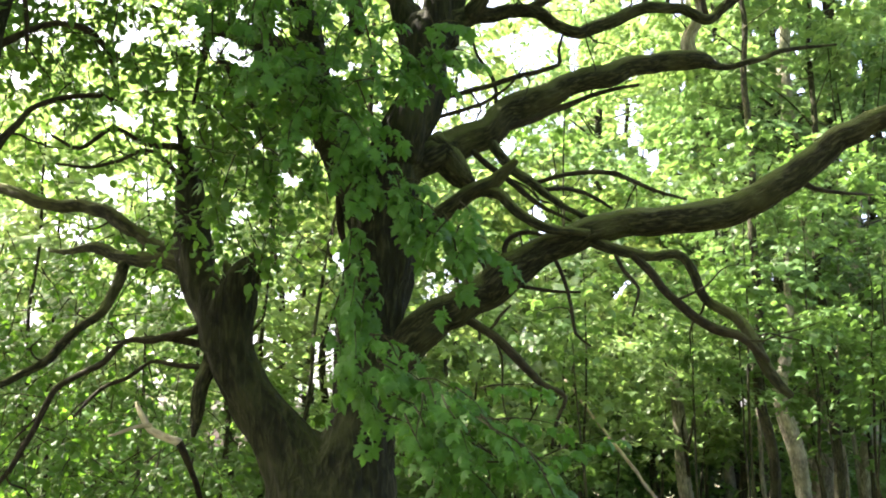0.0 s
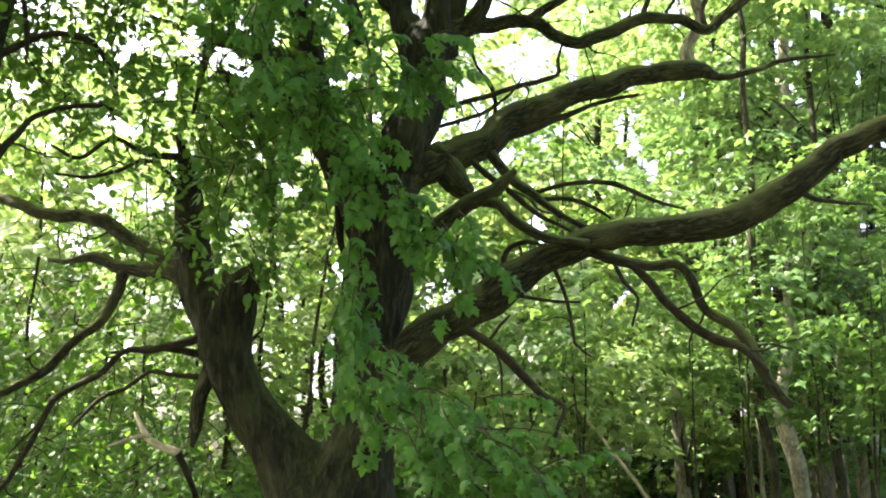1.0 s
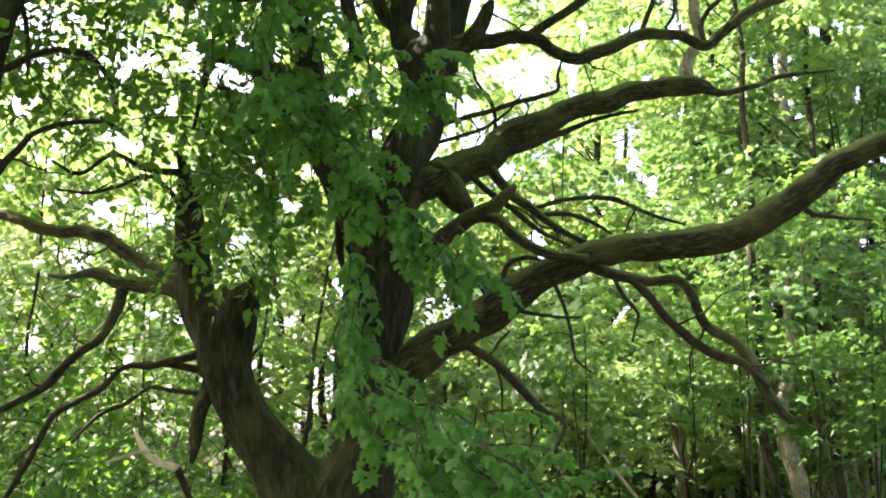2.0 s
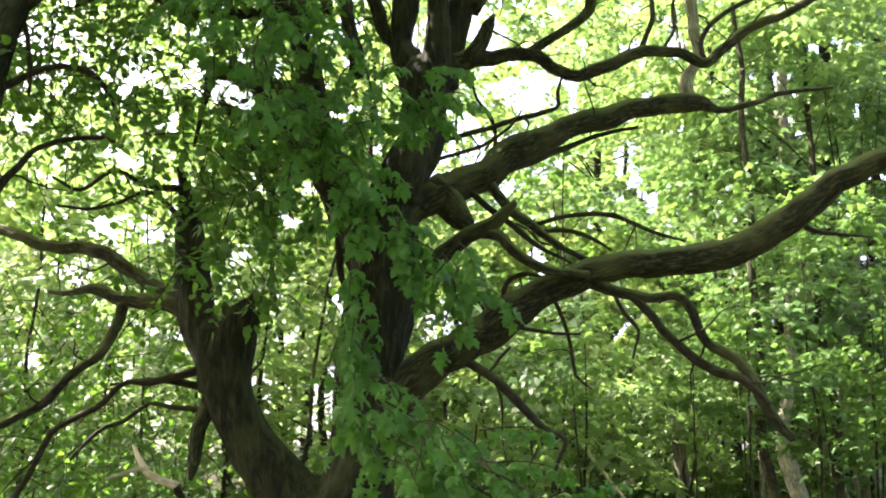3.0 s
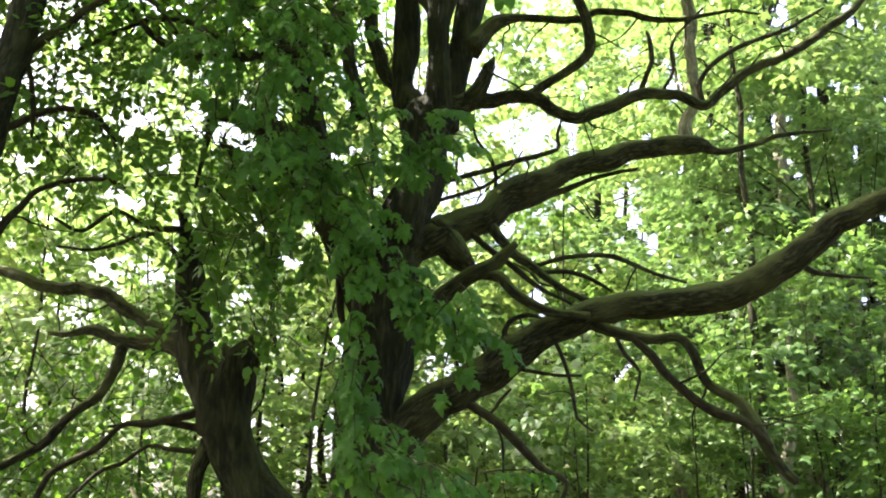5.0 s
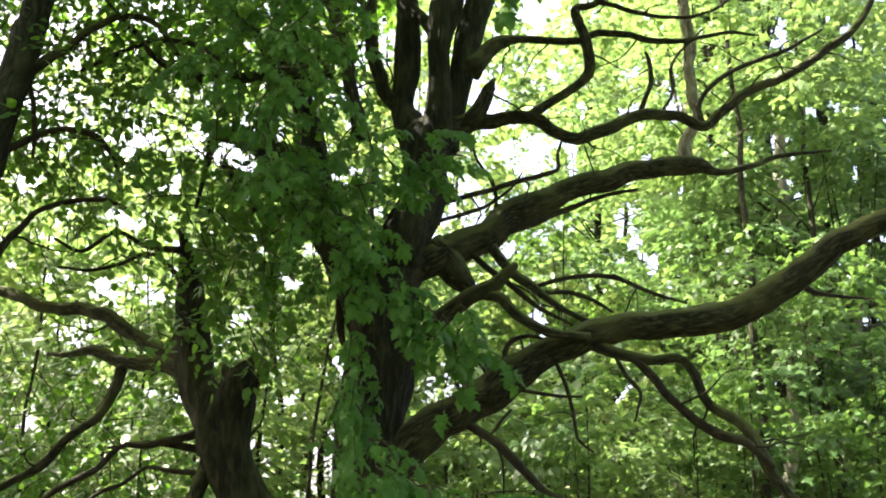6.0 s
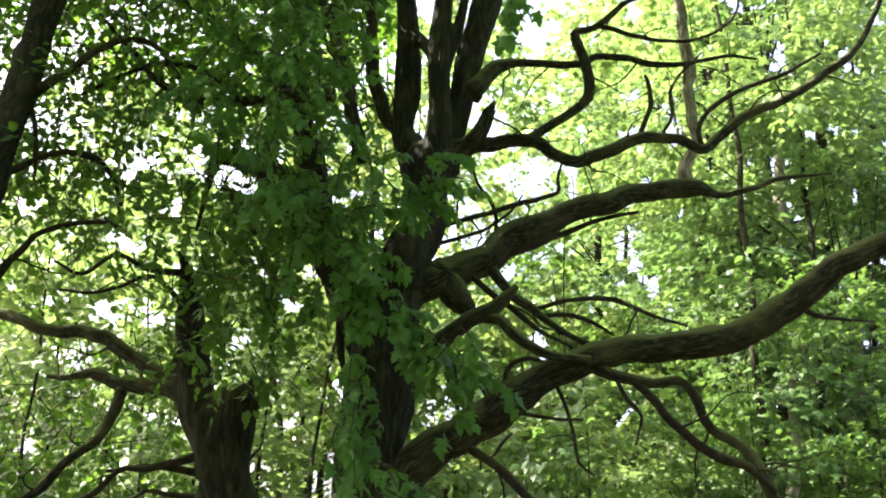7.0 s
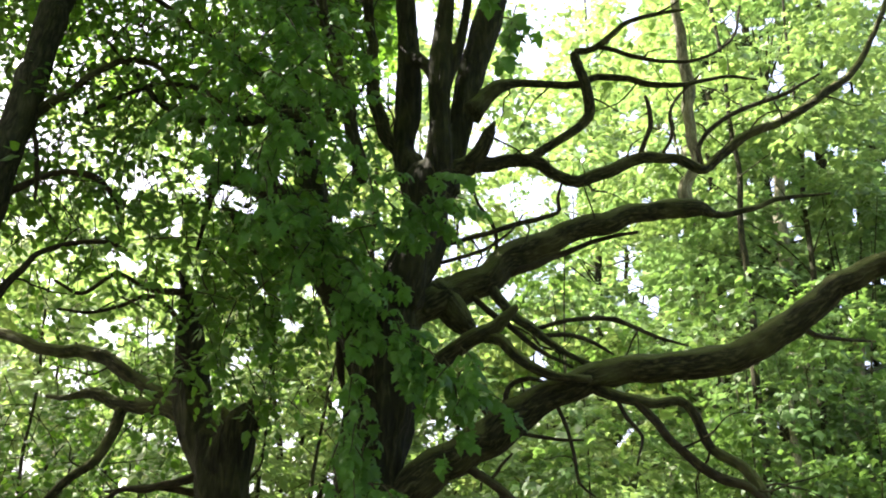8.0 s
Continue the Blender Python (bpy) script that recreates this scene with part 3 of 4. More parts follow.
limb(old_tree, [(-1.82, 8.00, 2.58, 0.067), (-1.81, 7.98, 2.40, 0.066), (-1.87, 7.95, 2.18, 0.057), (-1.90, 7.93, 2.00, 0.048), (-1.91, 7.90, 1.81, 0.026)], blunt=True)
limb(old_tree, [(-1.86, 8.00, 2.53, 0.040), (-2.10, 7.96, 2.57, 0.027), (-2.34, 7.93, 2.57, 0.018), (-2.57, 7.90, 2.54, 0.011)])
limb(old_tree, [(-1.84, 7.98, 2.35, 0.026), (-2.13, 7.96, 2.37, 0.018), (-2.28, 7.94, 2.39, 0.015), (-2.46, 7.92, 2.26, 0.017), (-2.65, 7.90, 2.17, 0.015), (-2.82, 7.88, 1.96, 0.011)])
limb(old_tree, [(-0.90, 8.18, 4.26, 0.180), (-1.06, 8.12, 4.55, 0.171), (-1.18, 8.08, 4.78, 0.171), (-1.35, 8.03, 4.92, 0.156), (-1.53, 7.98, 5.06, 0.118), (-1.69, 7.93, 5.14, 0.080), (-1.91, 7.88, 5.14, 0.061)], blunt=True)
limb(old_tree, [(-1.26, 8.08, 4.85, 0.143), (-1.44, 8.05, 4.83, 0.104), (-1.62, 8.03, 4.81, 0.071), (-1.81, 8.00, 4.86, 0.047), (-1.88, 7.98, 4.91, 0.028)], blunt=True)
limb(old_tree, [(-1.93, 7.88, 5.15, 0.052), (-1.97, 7.91, 4.94, 0.033), (-2.02, 7.95, 4.73, 0.023), (-2.07, 7.98, 4.52, 0.014)])
limb(old_tree, [(-0.94, 8.17, 4.21, 0.033), (-1.13, 8.12, 4.42, 0.026), (-1.34, 8.07, 4.50, 0.021), (-1.61, 8.02, 4.51, 0.019), (-1.79, 7.97, 4.46, 0.009)])
limb(old_tree, [(-1.13, 8.12, 4.42, 0.021), (-1.23, 8.02, 4.26, 0.019), (-1.29, 7.92, 4.40, 0.012)])
limb(old_tree, [(-0.96, 7.90, 5.74, 0.059), (-1.10, 7.83, 5.73, 0.054), (-1.48, 7.77, 5.64, 0.048), (-1.84, 7.70, 5.58, 0.043), (-2.26, 7.63, 5.62, 0.040), (-2.61, 7.57, 5.96, 0.021), (-2.91, 7.50, 6.30, 0.014)])
limb(old_tree, [(-1.20, 8.27, 5.23, 0.060), (-1.35, 8.19, 5.74, 0.051), (-1.61, 8.11, 6.16, 0.043), (-1.98, 8.03, 6.46, 0.036), (-2.39, 7.95, 6.76, 0.028), (-2.81, 7.87, 7.07, 0.021)])
limb(old_tree, [(-1.70, 7.72, 5.59, 0.029), (-2.05, 7.68, 5.86, 0.024), (-2.43, 7.62, 5.88, 0.022), (-2.68, 7.57, 5.75, 0.019), (-2.98, 7.53, 5.56, 0.014)])
limb(old_tree, [(-0.70, 7.90, 5.12, 0.072), (-0.80, 7.84, 5.62, 0.063), (-0.93, 7.78, 6.14, 0.054), (-1.06, 7.72, 6.67, 0.050), (-1.15, 7.66, 7.29, 0.041), (-1.29, 7.60, 8.24, 0.026)])
limb(old_tree, [(-0.92, 7.77, 6.25, 0.030), (-1.02, 7.67, 6.41, 0.027), (-1.14, 7.57, 6.63, 0.025), (-1.26, 7.47, 6.97, 0.020)])
limb(old_tree, [(-0.23, 8.22, 5.43, 0.075), (-0.48, 8.20, 5.64, 0.066), (-0.62, 8.18, 6.08, 0.061), (-0.66, 8.16, 6.54, 0.052), (-0.70, 8.14, 7.07, 0.048), (-0.74, 8.12, 7.82, 0.032)])
limb(old_tree, [(-2.12, 8.05, 4.17, 0.033), (-2.41, 7.93, 4.16, 0.021), (-2.65, 7.80, 4.24, 0.018), (-2.86, 7.68, 4.05, 0.016), (-3.04, 7.55, 4.11, 0.011)])
limb(old_tree, [(-2.07, 8.04, 3.83, 0.032), (-2.37, 7.96, 4.10, 0.018), (-2.62, 7.89, 4.00, 0.016), (-2.86, 7.81, 3.93, 0.014), (-3.06, 7.74, 3.93, 0.009)])
limb(old_tree, [(-0.81, 8.14, 4.01, 0.042), (-0.85, 8.11, 3.71, 0.037), (-0.83, 8.08, 3.46, 0.030), (-0.78, 8.04, 3.31, 0.018)])
limb(old_tree, [(-0.58, 8.00, 1.72, 0.048), (-0.37, 8.00, 1.69, 0.015), (-0.17, 8.00, 1.70, 0.013), (0.03, 8.00, 1.72, 0.007)])

# upturned end of the upper limb, its sunlight painted as paler bark
limb(old_tree, [(2.28, 8.62, 5.14, 0.065), (2.22, 8.63, 5.27, 0.071), (2.22, 8.64, 5.40, 0.066), (2.31, 8.65, 5.55, 0.054), (2.36, 8.66, 5.70, 0.048), (2.34, 8.66, 5.87, 0.050), (2.32, 8.67, 6.18, 0.056), (2.34, 8.68, 6.67, 0.058), (2.30, 8.69, 7.19, 0.050), (2.28, 8.70, 7.86, 0.036)], material=BARK_PALE_LIT)

# splinters of the broken stem
limb(old_tree, [(-1.66, 7.90, 3.01, 0.089), (-1.70, 7.89, 3.11, 0.053), (-1.73, 7.88, 3.18, 0.018)])
limb(old_tree, [(-1.57, 7.90, 3.06, 0.102), (-1.53, 7.89, 3.16, 0.058), (-1.51, 7.88, 3.25, 0.013)])
limb(old_tree, [(-1.48, 7.90, 2.99, 0.049), (-1.45, 7.89, 3.07, 0.031), (-1.44, 7.88, 3.12, 0.009)])
limb(old_tree, [(-1.74, 7.90, 2.92, 0.058), (-1.78, 7.89, 3.02, 0.036), (-1.80, 7.88, 3.08, 0.011)])
limb(old_tree, [(-1.54, 7.90, 3.15, 0.027), (-1.48, 7.89, 3.18, 0.020), (-1.40, 7.88, 3.20, 0.007)])

# ---- the leaning tree beside it ----
LEFT_STEM = [(-3.02, 6.55, 1.30, 0.165), (-3.10, 6.58, 2.10, 0.145), (-3.18, 6.60, 2.80, 0.131), (-3.22, 6.63, 3.39, 0.125), (-3.24, 6.66, 4.01, 0.118), (-3.22, 6.69, 4.45, 0.113), (-3.20, 6.72, 4.68, 0.110), (-3.18, 6.75, 4.93, 0.112), (-3.15, 6.78, 5.17, 0.114), (-3.13, 6.81, 5.43, 0.118), (-3.11, 6.84, 5.69, 0.113), (-3.08, 6.87, 5.96, 0.113), (-3.03, 6.90, 6.56, 0.110), (-2.95, 6.95, 8.20, 0.080)]
leaning_tree = thing("leaning_tree", (LEFT_STEM[0][0], LEFT_STEM[0][1], 0.0), "dark leaning tree trunk with thin arching branches", "tree")
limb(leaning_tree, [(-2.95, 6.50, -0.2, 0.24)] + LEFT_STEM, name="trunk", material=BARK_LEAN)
limb(leaning_tree, [(-3.16, 6.72, 4.48, 0.037), (-2.96, 6.84, 4.67, 0.025), (-2.84, 6.93, 4.76, 0.025), (-2.66, 7.03, 4.77, 0.026), (-2.55, 7.12, 4.70, 0.021), (-2.50, 7.21, 4.58, 0.017), (-2.49, 7.30, 4.47, 0.013)])
limb(leaning_tree, [(-3.12, 6.77, 5.10, 0.046), (-2.88, 6.83, 5.34, 0.034), (-2.72, 6.91, 5.57, 0.030), (-2.54, 6.99, 5.73, 0.027), (-2.37, 7.06, 5.78, 0.027), (-2.25, 7.14, 5.74, 0.023), (-2.17, 7.22, 5.61, 0.023), (-2.03, 7.30, 5.42, 0.018)])
limb(leaning_tree, [(-3.14, 6.78, 5.16, 0.021), (-3.06, 6.80, 5.05, 0.019), (-3.01, 6.80, 4.88, 0.017), (-2.97, 6.80, 4.68, 0.017), (-2.96, 6.80, 4.47, 0.012)])
limb(leaning_tree, [(-3.20, 6.66, 3.50, 0.035), (-3.01, 6.82, 3.93, 0.024), (-2.94, 6.94, 4.12, 0.020), (-2.79, 7.06, 4.23, 0.021), (-2.54, 7.18, 4.28, 0.017), (-2.43, 7.30, 4.27, 0.013)])

# ---- bare twigs on the branches ----
for tree, points, r, blunt in list(GROWN):
    if blunt or r > 0.2 or len(points) < 5:
        continue
    q = smooth_line(points, 0.08)
    for i in range(5, len(q) - 1, 5):
        if rng.random() < 0.3 or q[i, 3] > 0.1:
            continue
        d = unit(rng.normal(0, 1, 3) + np.array([0.15, 0, 0.1]) + unit(q[i + 1, :3] - q[i - 1, :3]) * 0.8)
        p, k, n = q[i, :3].copy(), rng.uniform(0.07, 0.15), rng.integers(5, 9)
        twig = []
        for j in range(n):
            twig.append((*p, max(0.003, min(0.011, q[i, 3] * 0.5) * (1 - j / n))))
            d = unit(d + rng.normal(0, 0.35, 3) + np.array([0, 0, -0.05]))
            p = p + d * k
        part("twig", tube([twig], np.array(tree.location), 0.08, 5, 0.0), BARK_DARK, tree)

# ---- leaves of the old tree ----
def box(n, x, y, z):
    return np.column_stack([rng.uniform(*x, n), rng.uniform(*y, n), rng.uniform(*z, n)])


LEAF_SHAPES = {}


def single_leaf(at, along, normal, size, twig, k):
    """One leaf as an object of its own, on one of two shared blades."""
    if k not in LEAF_SHAPES:
        LEAF_SHAPES[k] = leaf_mesh(LOBED, np.zeros((1, 3)), np.array([[0, 1.0, 0]]), np.array([[0.12 * k, 0.1, 1.0]]), np.ones(1), np.zeros(3))
        LEAF_SHAPES[k].materials.append(LEAF_SINGLE)
    along = unit(along)
    side = unit(np.cross(along, normal))
    up = np.cross(side, along)
    ob = new("leaf", LEAF_SHAPES[k])
    ob.parent = twig
    m = Matrix([[side[i] * size, along[i] * size, up[i] * size, at[i]] for i in range(3)] + [[0, 0, 0, 1]])
    ob.matrix_basis = m


def hang(starts, heading, length, gap, size, droop, shape=LOBED, material=LEAF_NEAR, spread=0.35, single=False):
    """Leafy twigs of the old tree, each a part with its own leaves."""
    o = np.array(old_tree.location)
    for st in starts:
        lines, at, along, normal, sizes = strands([st], heading, length, gap, size, droop, spread, 0.85 if shape is LOBED else 0.12)
        if not lines:
            continue
        # leaves that would cover the view's sky gaps are dropped
        at, along, normal, sizes = pick(~in_view_gap(at, 0.42), at, along, normal, sizes)
        if len(at) == 0:
            continue
        twig = part("leafy_twig", tube(lines, o, 0.2, 5, 0.0), BARK_DARK, old_tree)
        if single:
            for i in range(len(at)):
                single_leaf(at[i] - o, along[i], normal[i], sizes[i], twig, i % 2)
        else:
            tagged(part("leaves", leaf_mesh(shape, at, along, normal, sizes, o), material, twig), kind="stuff")


# a veil over the fork, whose edge falls away from the bare stems
veil = box(125, (-1.75, 0.15), (5.9, 7.2), (4.35, 6.7))
veil = veil[veil[:, 0] < np.maximum(0.10 - (veil[:, 2] - 4.35) * 0.85, -0.62)]
hang(veil, (0.2, -0.3, -0.55), 0.55, 0.055, 0.088, 0.6)
hang(box(16, (-0.5, 0.08), (6.3, 6.7), (4.35, 4.55)), (0.2, -0.3, -0.4), 0.35, 0.055, 0.09, 0.6)
hang(box(26, (-1.25, -0.55), (6.2, 7.2), (3.75, 4.6)), (0.15, -0.3, -0.5), 0.55, 0.055, 0.085, 0.6)
# a second one slants across the trunk to the great limb
hang(np.linspace((-0.70, 6.6, 3.75), (0.06, 6.35, 3.10), 24) + rng.normal(0, 0.06, (24, 3)), (0.5, -0.3, -0.6), 0.34, 0.05, 0.088, 0.8)
hang(box(8, (0.02, 0.16), (6.2, 6.5), (2.95, 3.15)), (0.25, -0.2, -0.9), 0.38, 0.05, 0.088, 0.8)
# and a stream of leaves down the trunk's edge
hang(box(26, (-0.70, -0.48), (6.3, 6.9), (2.15, 3.25)), (0.12, -0.3, -0.9), 0.42, 0.055, 0.09, 0.6)
hang(np.linspace((-0.45, 6.2, 2.35), (0.30, 5.1, 1.72), 19) + rng.normal(0, 0.08, (19, 3)), (0.7, -0.3, -0.35), 0.5, 0.05, 0.078, 0.6, single=True)
hang(np.linspace((-0.45, 6.2, 2.2), (0.25, 5.3, 1.6), 26) + rng.normal(0, 0.11, (26, 3)), (0.6, -0.2, -0.45), 0.5, 0.05, 0.075, 0.6)
hang(box(6, (0.36, 0.5), (5.9, 6.4), (5.45, 6.2)), (0.1, -0.2, -0.8), 0.4, 0.07, 0.13, 0.6)
# on the limbs beside it
hang(box(60, (-4.2, -0.9), (8.8, 9.8), (3.2, 4.5)), (0.1, -0.2, -0.4), 0.5, 0.065, 0.08, 0.5, OVAL, LEAF_CROWN)
hang(box(34, (-1.9, -1.0), (7.0, 8.8), (3.8, 4.7)), (0.1, -0.2, -0.4), 0.5, 0.065, 0.085, 0.5, OVAL, LEAF_CROWN)
hang(box(40, (-2.3, -0.75), (6.6, 7.6), (3.65, 4.5)), (0.5, -0.2, -0.25), 0.6, 0.06, 0.092, 0.4, OVAL, LEAF_CROWN)
hang(box(210, (-4.3, -0.9), (6.8, 9.2), (4.5, 5.5)), (0.1, -0.2, -0.4), 0.6, 0.065, 0.088, 0.5, OVAL, LEAF_CROWN)
hang(box(540, (-4.9, -0.7), (6.6, 9.2), (5.2, 8.4)), (0.1, -0.2, -0.4), 0.6, 0.065, 0.085, 0.5, OVAL, LEAF_CROWN)
hang(box(190, (-5.2, -1.2), (6.4, 9.6), (5.8, 8.2)), (0.1, -0.2, -0.4), 0.6, 0.065, 0.078, 0.5, OVAL, LEAF_CROWN)
hang(box(30, (-2.2, -1.3), (7.2, 7.7), (3.1, 3.9)), (0.1, -0.3, -0.5), 0.4, 0.06, 0.085, 0.5, OVAL, LEAF_CROWN)
hang(box(70, (-4.7, -2.8), (8.4, 10.0), (1.5, 3.0)), (-0.1, -0.2, -0.3), 0.7, 0.065, 0.09, 0.5, OVAL, LEAF_CROWN)
hang(box(230, (-4.8, -1.9), (8.4, 10.2), (1.1, 3.7)), (-0.1, -0.2, -0.4), 0.6, 0.065, 0.08, 0.5, OVAL, LEAF_CROWN)

# the implied crown above, spread out of view to shade trunk, limbs and leaves
cc = box(185, (-9.5, 4.5), (1.5, 12.5), (7.8, 12.5))
cc = cc[((cc[:, 0] + 2.2) / 7.2) ** 2 + ((cc[:, 1] - 7.2) / 5.5) ** 2 < 1]
a = crown(cc, rng.uniform(0.8, 1.4, len(cc)), 24, 17, 0.13, loose=0.7)
# leaves that would show over the right-hand view are left out
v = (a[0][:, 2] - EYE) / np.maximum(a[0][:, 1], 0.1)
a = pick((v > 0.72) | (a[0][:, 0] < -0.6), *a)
tagged(part("crown", leaf_mesh(KITE, *a, np.array(old_tree.location)), LEAF_CROWN, old_tree, "wide green crown of leaves"), kind="stuff")

# ---- the wood behind ----
rng = np.random.default_rng(21)


def wood_tree(name, x, y, height, radius, clumps, spread, low, size, material, bark, label, category="tree", group="trees of the wood behind", per=15, sprays=9, line=None, shape=BROAD, behind=False):
    tree = thing(name, (x, y, 0), label, category, group)
    o = np.array((x, y, 0.0))
    lean = rng.normal(0, 0.06 if radius < 0.06 else 0.025, 2) * height
    stem = line or [(x + lean[0] * t ** 2 + rng.normal(0, 0.03), y + lean[1] * t ** 2, -0.2 + t * height, radius * (1 - 0.85 * t)) for t in np.linspace(0, 1, 7)]
    part("trunk", tube([stem], o, 0.25, 10, 0.08, wander=5.0), bark, tree)
    hub = np.array([stem[-1][0], stem[-1][1], 0])
    c = np.column_stack([rng.uniform(-1, 1, clumps), rng.uniform(-1, 1, clumps), rng.uniform(0, 1, clumps)])
    c[:, :2] *= spread * (0.55 + 0.45 * np.sin(np.pi * np.clip(c[:, 2:3], 0.05, 0.95)))
    c[:, 2] = low + c[:, 2] * (height + 0.4 - low)
    c[:, :2] += hub[:2]
    boughs = []
    for p in c[::2]:
        t = np.clip((p[2] - rng.uniform(0.3, 1.2)) / height, 0.08, 0.97)
        zs = np.array([s[2] for s in stem])
        b = np.array([np.interp(t * height, zs, [s[i] for s in stem]) for i in range(4)])
        m = (b[:3] + p) / 2 + rng.normal(0, 0.12, 3) + np.array([0, 0, 0.15])
        boughs.append([(*b[:3], b[3] * 0.3), (*m, b[3] * 0.18), (*p, 0.005)])
    for b in boughs[:4] if behind else boughs:
        part("bough", tube([b], o, 0.3, 6, 0.03, wander=2.5), BARK, tree)
    a = crown(c, rng.uniform(0.55, 1.15, clumps) * (0.7 + spread * 0.12), sprays, per if behind else int(per * 0.54), size if behind else size * 1.6)
    if not behind:
        a = pick(~in_view_gap(a[0]) & (a[0][:, 1] > 9.8), *a)
    tagged(part("crown", leaf_mesh(KITE if behind else shape, *a, o), material, tree), kind="stuff")
    return tree


def stemline(points):
    WOOD.append(points)


WOOD = []
stemline([(4.12, 17.00, 0.05, 0.136), (4.04, 17.00, 1.10, 0.119), (3.97, 17.00, 2.00, 0.111), (3.87, 17.00, 2.74, 0.094), (3.78, 17.00, 3.30, 0.047), (3.67, 17.00, 4.06, 0.019)])
stemline([(6.93, 19.00, -0.14, 0.303), (6.94, 19.00, 1.04, 0.266), (6.88, 19.00, 2.05, 0.259), (6.84, 19.00, 3.71, 0.253), (6.84, 19.00, 5.21, 0.214), (6.80, 19.00, 7.22, 0.164), (6.73, 19.00, 9.31, 0.123), (6.74, 19.00, 12.00, 0.092)])
stemline([(5.52, 16.00, 0.14, 0.145), (5.50, 16.00, 1.13, 0.129), (5.39, 16.00, 2.15, 0.131), (5.35, 16.00, 2.85, 0.115), (5.47, 16.00, 3.91, 0.072), (5.50, 16.00, 5.01, 0.036)])
stemline([(7.43, 18.00, -0.05, 0.172), (7.39, 18.00, 1.07, 0.146), (7.40, 18.00, 2.22, 0.138), (7.40, 18.00, 3.20, 0.129), (7.44, 18.00, 4.61, 0.111), (7.45, 18.00, 6.49, 0.093)])
stemline([(0.84, 24.00, -0.59, 0.128), (0.75, 24.00, 0.89, 0.116), (0.71, 24.00, 2.17, 0.098), (0.65, 24.00, 3.20, 0.066)])
stemline([(6.51, 26.00, 5.70, 0.243), (6.71, 26.00, 10.22, 0.228), (6.86, 26.00, 13.55, 0.221), (7.05, 26.00, 16.24, 0.196), (7.23, 26.00, 19.11, 0.169), (7.34, 26.00, 21.54, 0.121)])
stemline([(7.41, 24.00, 3.20, 0.198), (7.45, 24.00, 6.99, 0.177), (7.34, 24.00, 10.15, 0.154), (7.14, 24.00, 12.25, 0.142), (6.91, 24.00, 14.11, 0.123), (6.87, 24.00, 18.00, 0.089)])
stemline([(9.20, 26.00, 4.77, 0.188), (8.90, 26.00, 9.29, 0.150), (8.79, 26.00, 11.18, 0.137), (8.77, 26.00, 13.14, 0.123), (8.83, 26.00, 15.84, 0.102), (8.90, 26.00, 19.36, 0.073)])
stemline([(4.52, 22.00, -0.41, 0.105), (4.52, 22.00, 0.95, 0.089), (4.40, 22.00, 2.36, 0.084), (4.33, 22.00, 3.55, 0.055)])
stemline([(10.53, 27.00, 7.37, 0.197), (10.96, 27.00, 13.13, 0.179), (11.22, 27.00, 16.24, 0.152), (11.44, 27.00, 18.97, 0.122), (11.71, 27.00, 21.89, 0.090)])
stemline([(7.06, 25.00, 8.98, 0.144), (7.24, 25.00, 13.09, 0.137), (7.33, 25.00, 16.21, 0.126), (7.57, 25.00, 19.98, 0.099)])
stemline([(2.59, 22.00, -0.41, 0.059), (2.38, 22.00, 0.95, 0.053), (2.59, 22.00, 2.12, 0.048), (2.74, 22.00, 3.07, 0.036)])
stemline([(-3.02, 20.00, -0.23, 0.085), (-2.98, 20.00, 1.86, 0.076), (-3.09, 20.00, 3.60, 0.066), (-3.31, 20.00, 5.17, 0.056), (-3.62, 20.00, 7.51, 0.040)])
stemline([(-2.74, 22.00, -0.41, 0.082), (-2.92, 22.00, 1.88, 0.072), (-2.86, 22.00, 3.31, 0.061), (-3.00, 22.00, 4.78, 0.049), (-2.96, 22.00, 6.80, 0.038)])
stemline([(-3.49, 18.00, -0.05, 0.067), (-3.58, 18.00, 1.07, 0.068), (-3.73, 18.00, 2.22, 0.059), (-3.73, 18.00, 3.40, 0.050), (-3.16, 18.00, 4.20, 0.035)])
stemline([(-6.75, 20.00, -0.23, 0.074), (-6.79, 20.00, 1.86, 0.065), (-6.96, 20.00, 3.49, 0.055), (-6.97, 20.00, 5.17, 0.039)])
stemline([(0.07, 21.00, -0.32, 0.067), (0.18, 21.00, 1.87, 0.051), (0.07, 21.00, 3.46, 0.041), (0.13, 21.00, 4.64, 0.029)])
# the first six trunks get sunlit bark colour
for i, line in enumerate(WOOD):
    foot = line[0]
    line = [(foot[0] + (foot[0] - line[1][0]) * 0.5, foot[1], -0.2, foot[3] * 1.15)] + [p for p in line if p[2] > 0.15]
    h = line[-1][2]
    tall = h > 6
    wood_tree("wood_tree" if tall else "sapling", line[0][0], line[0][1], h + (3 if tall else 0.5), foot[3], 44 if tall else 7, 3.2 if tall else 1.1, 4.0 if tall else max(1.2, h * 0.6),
              0.10 if tall else 0.09, FAR_LEAVES[i % 4] if line[0][0] < 0.27 * line[0][1] else LEAF_COOL, BARK_PALE_LIT if i < 6 else BARK, "slender woodland tree with fresh green leaves" if tall else "thin sapling stem with few green leaves", line=line, per=38)

# thin poles in the shade of the wood
for i in range(24):
    y = rng.uniform(15, 27)
    x = y * rng.uniform(0.08, 0.46)
    h = rng.uniform(6, 9)
    wood_tree("sapling", x, y, h, rng.uniform(0.025, 0.05), 5, 1.5, 4.0, 0.10, (LEAF_FAR, LEAF_SHADED)[i % 2], BARK_PALE_LIT if i % 4 == 0 else BARK, "thin sapling stem with few green leaves", group="saplings", per=20)

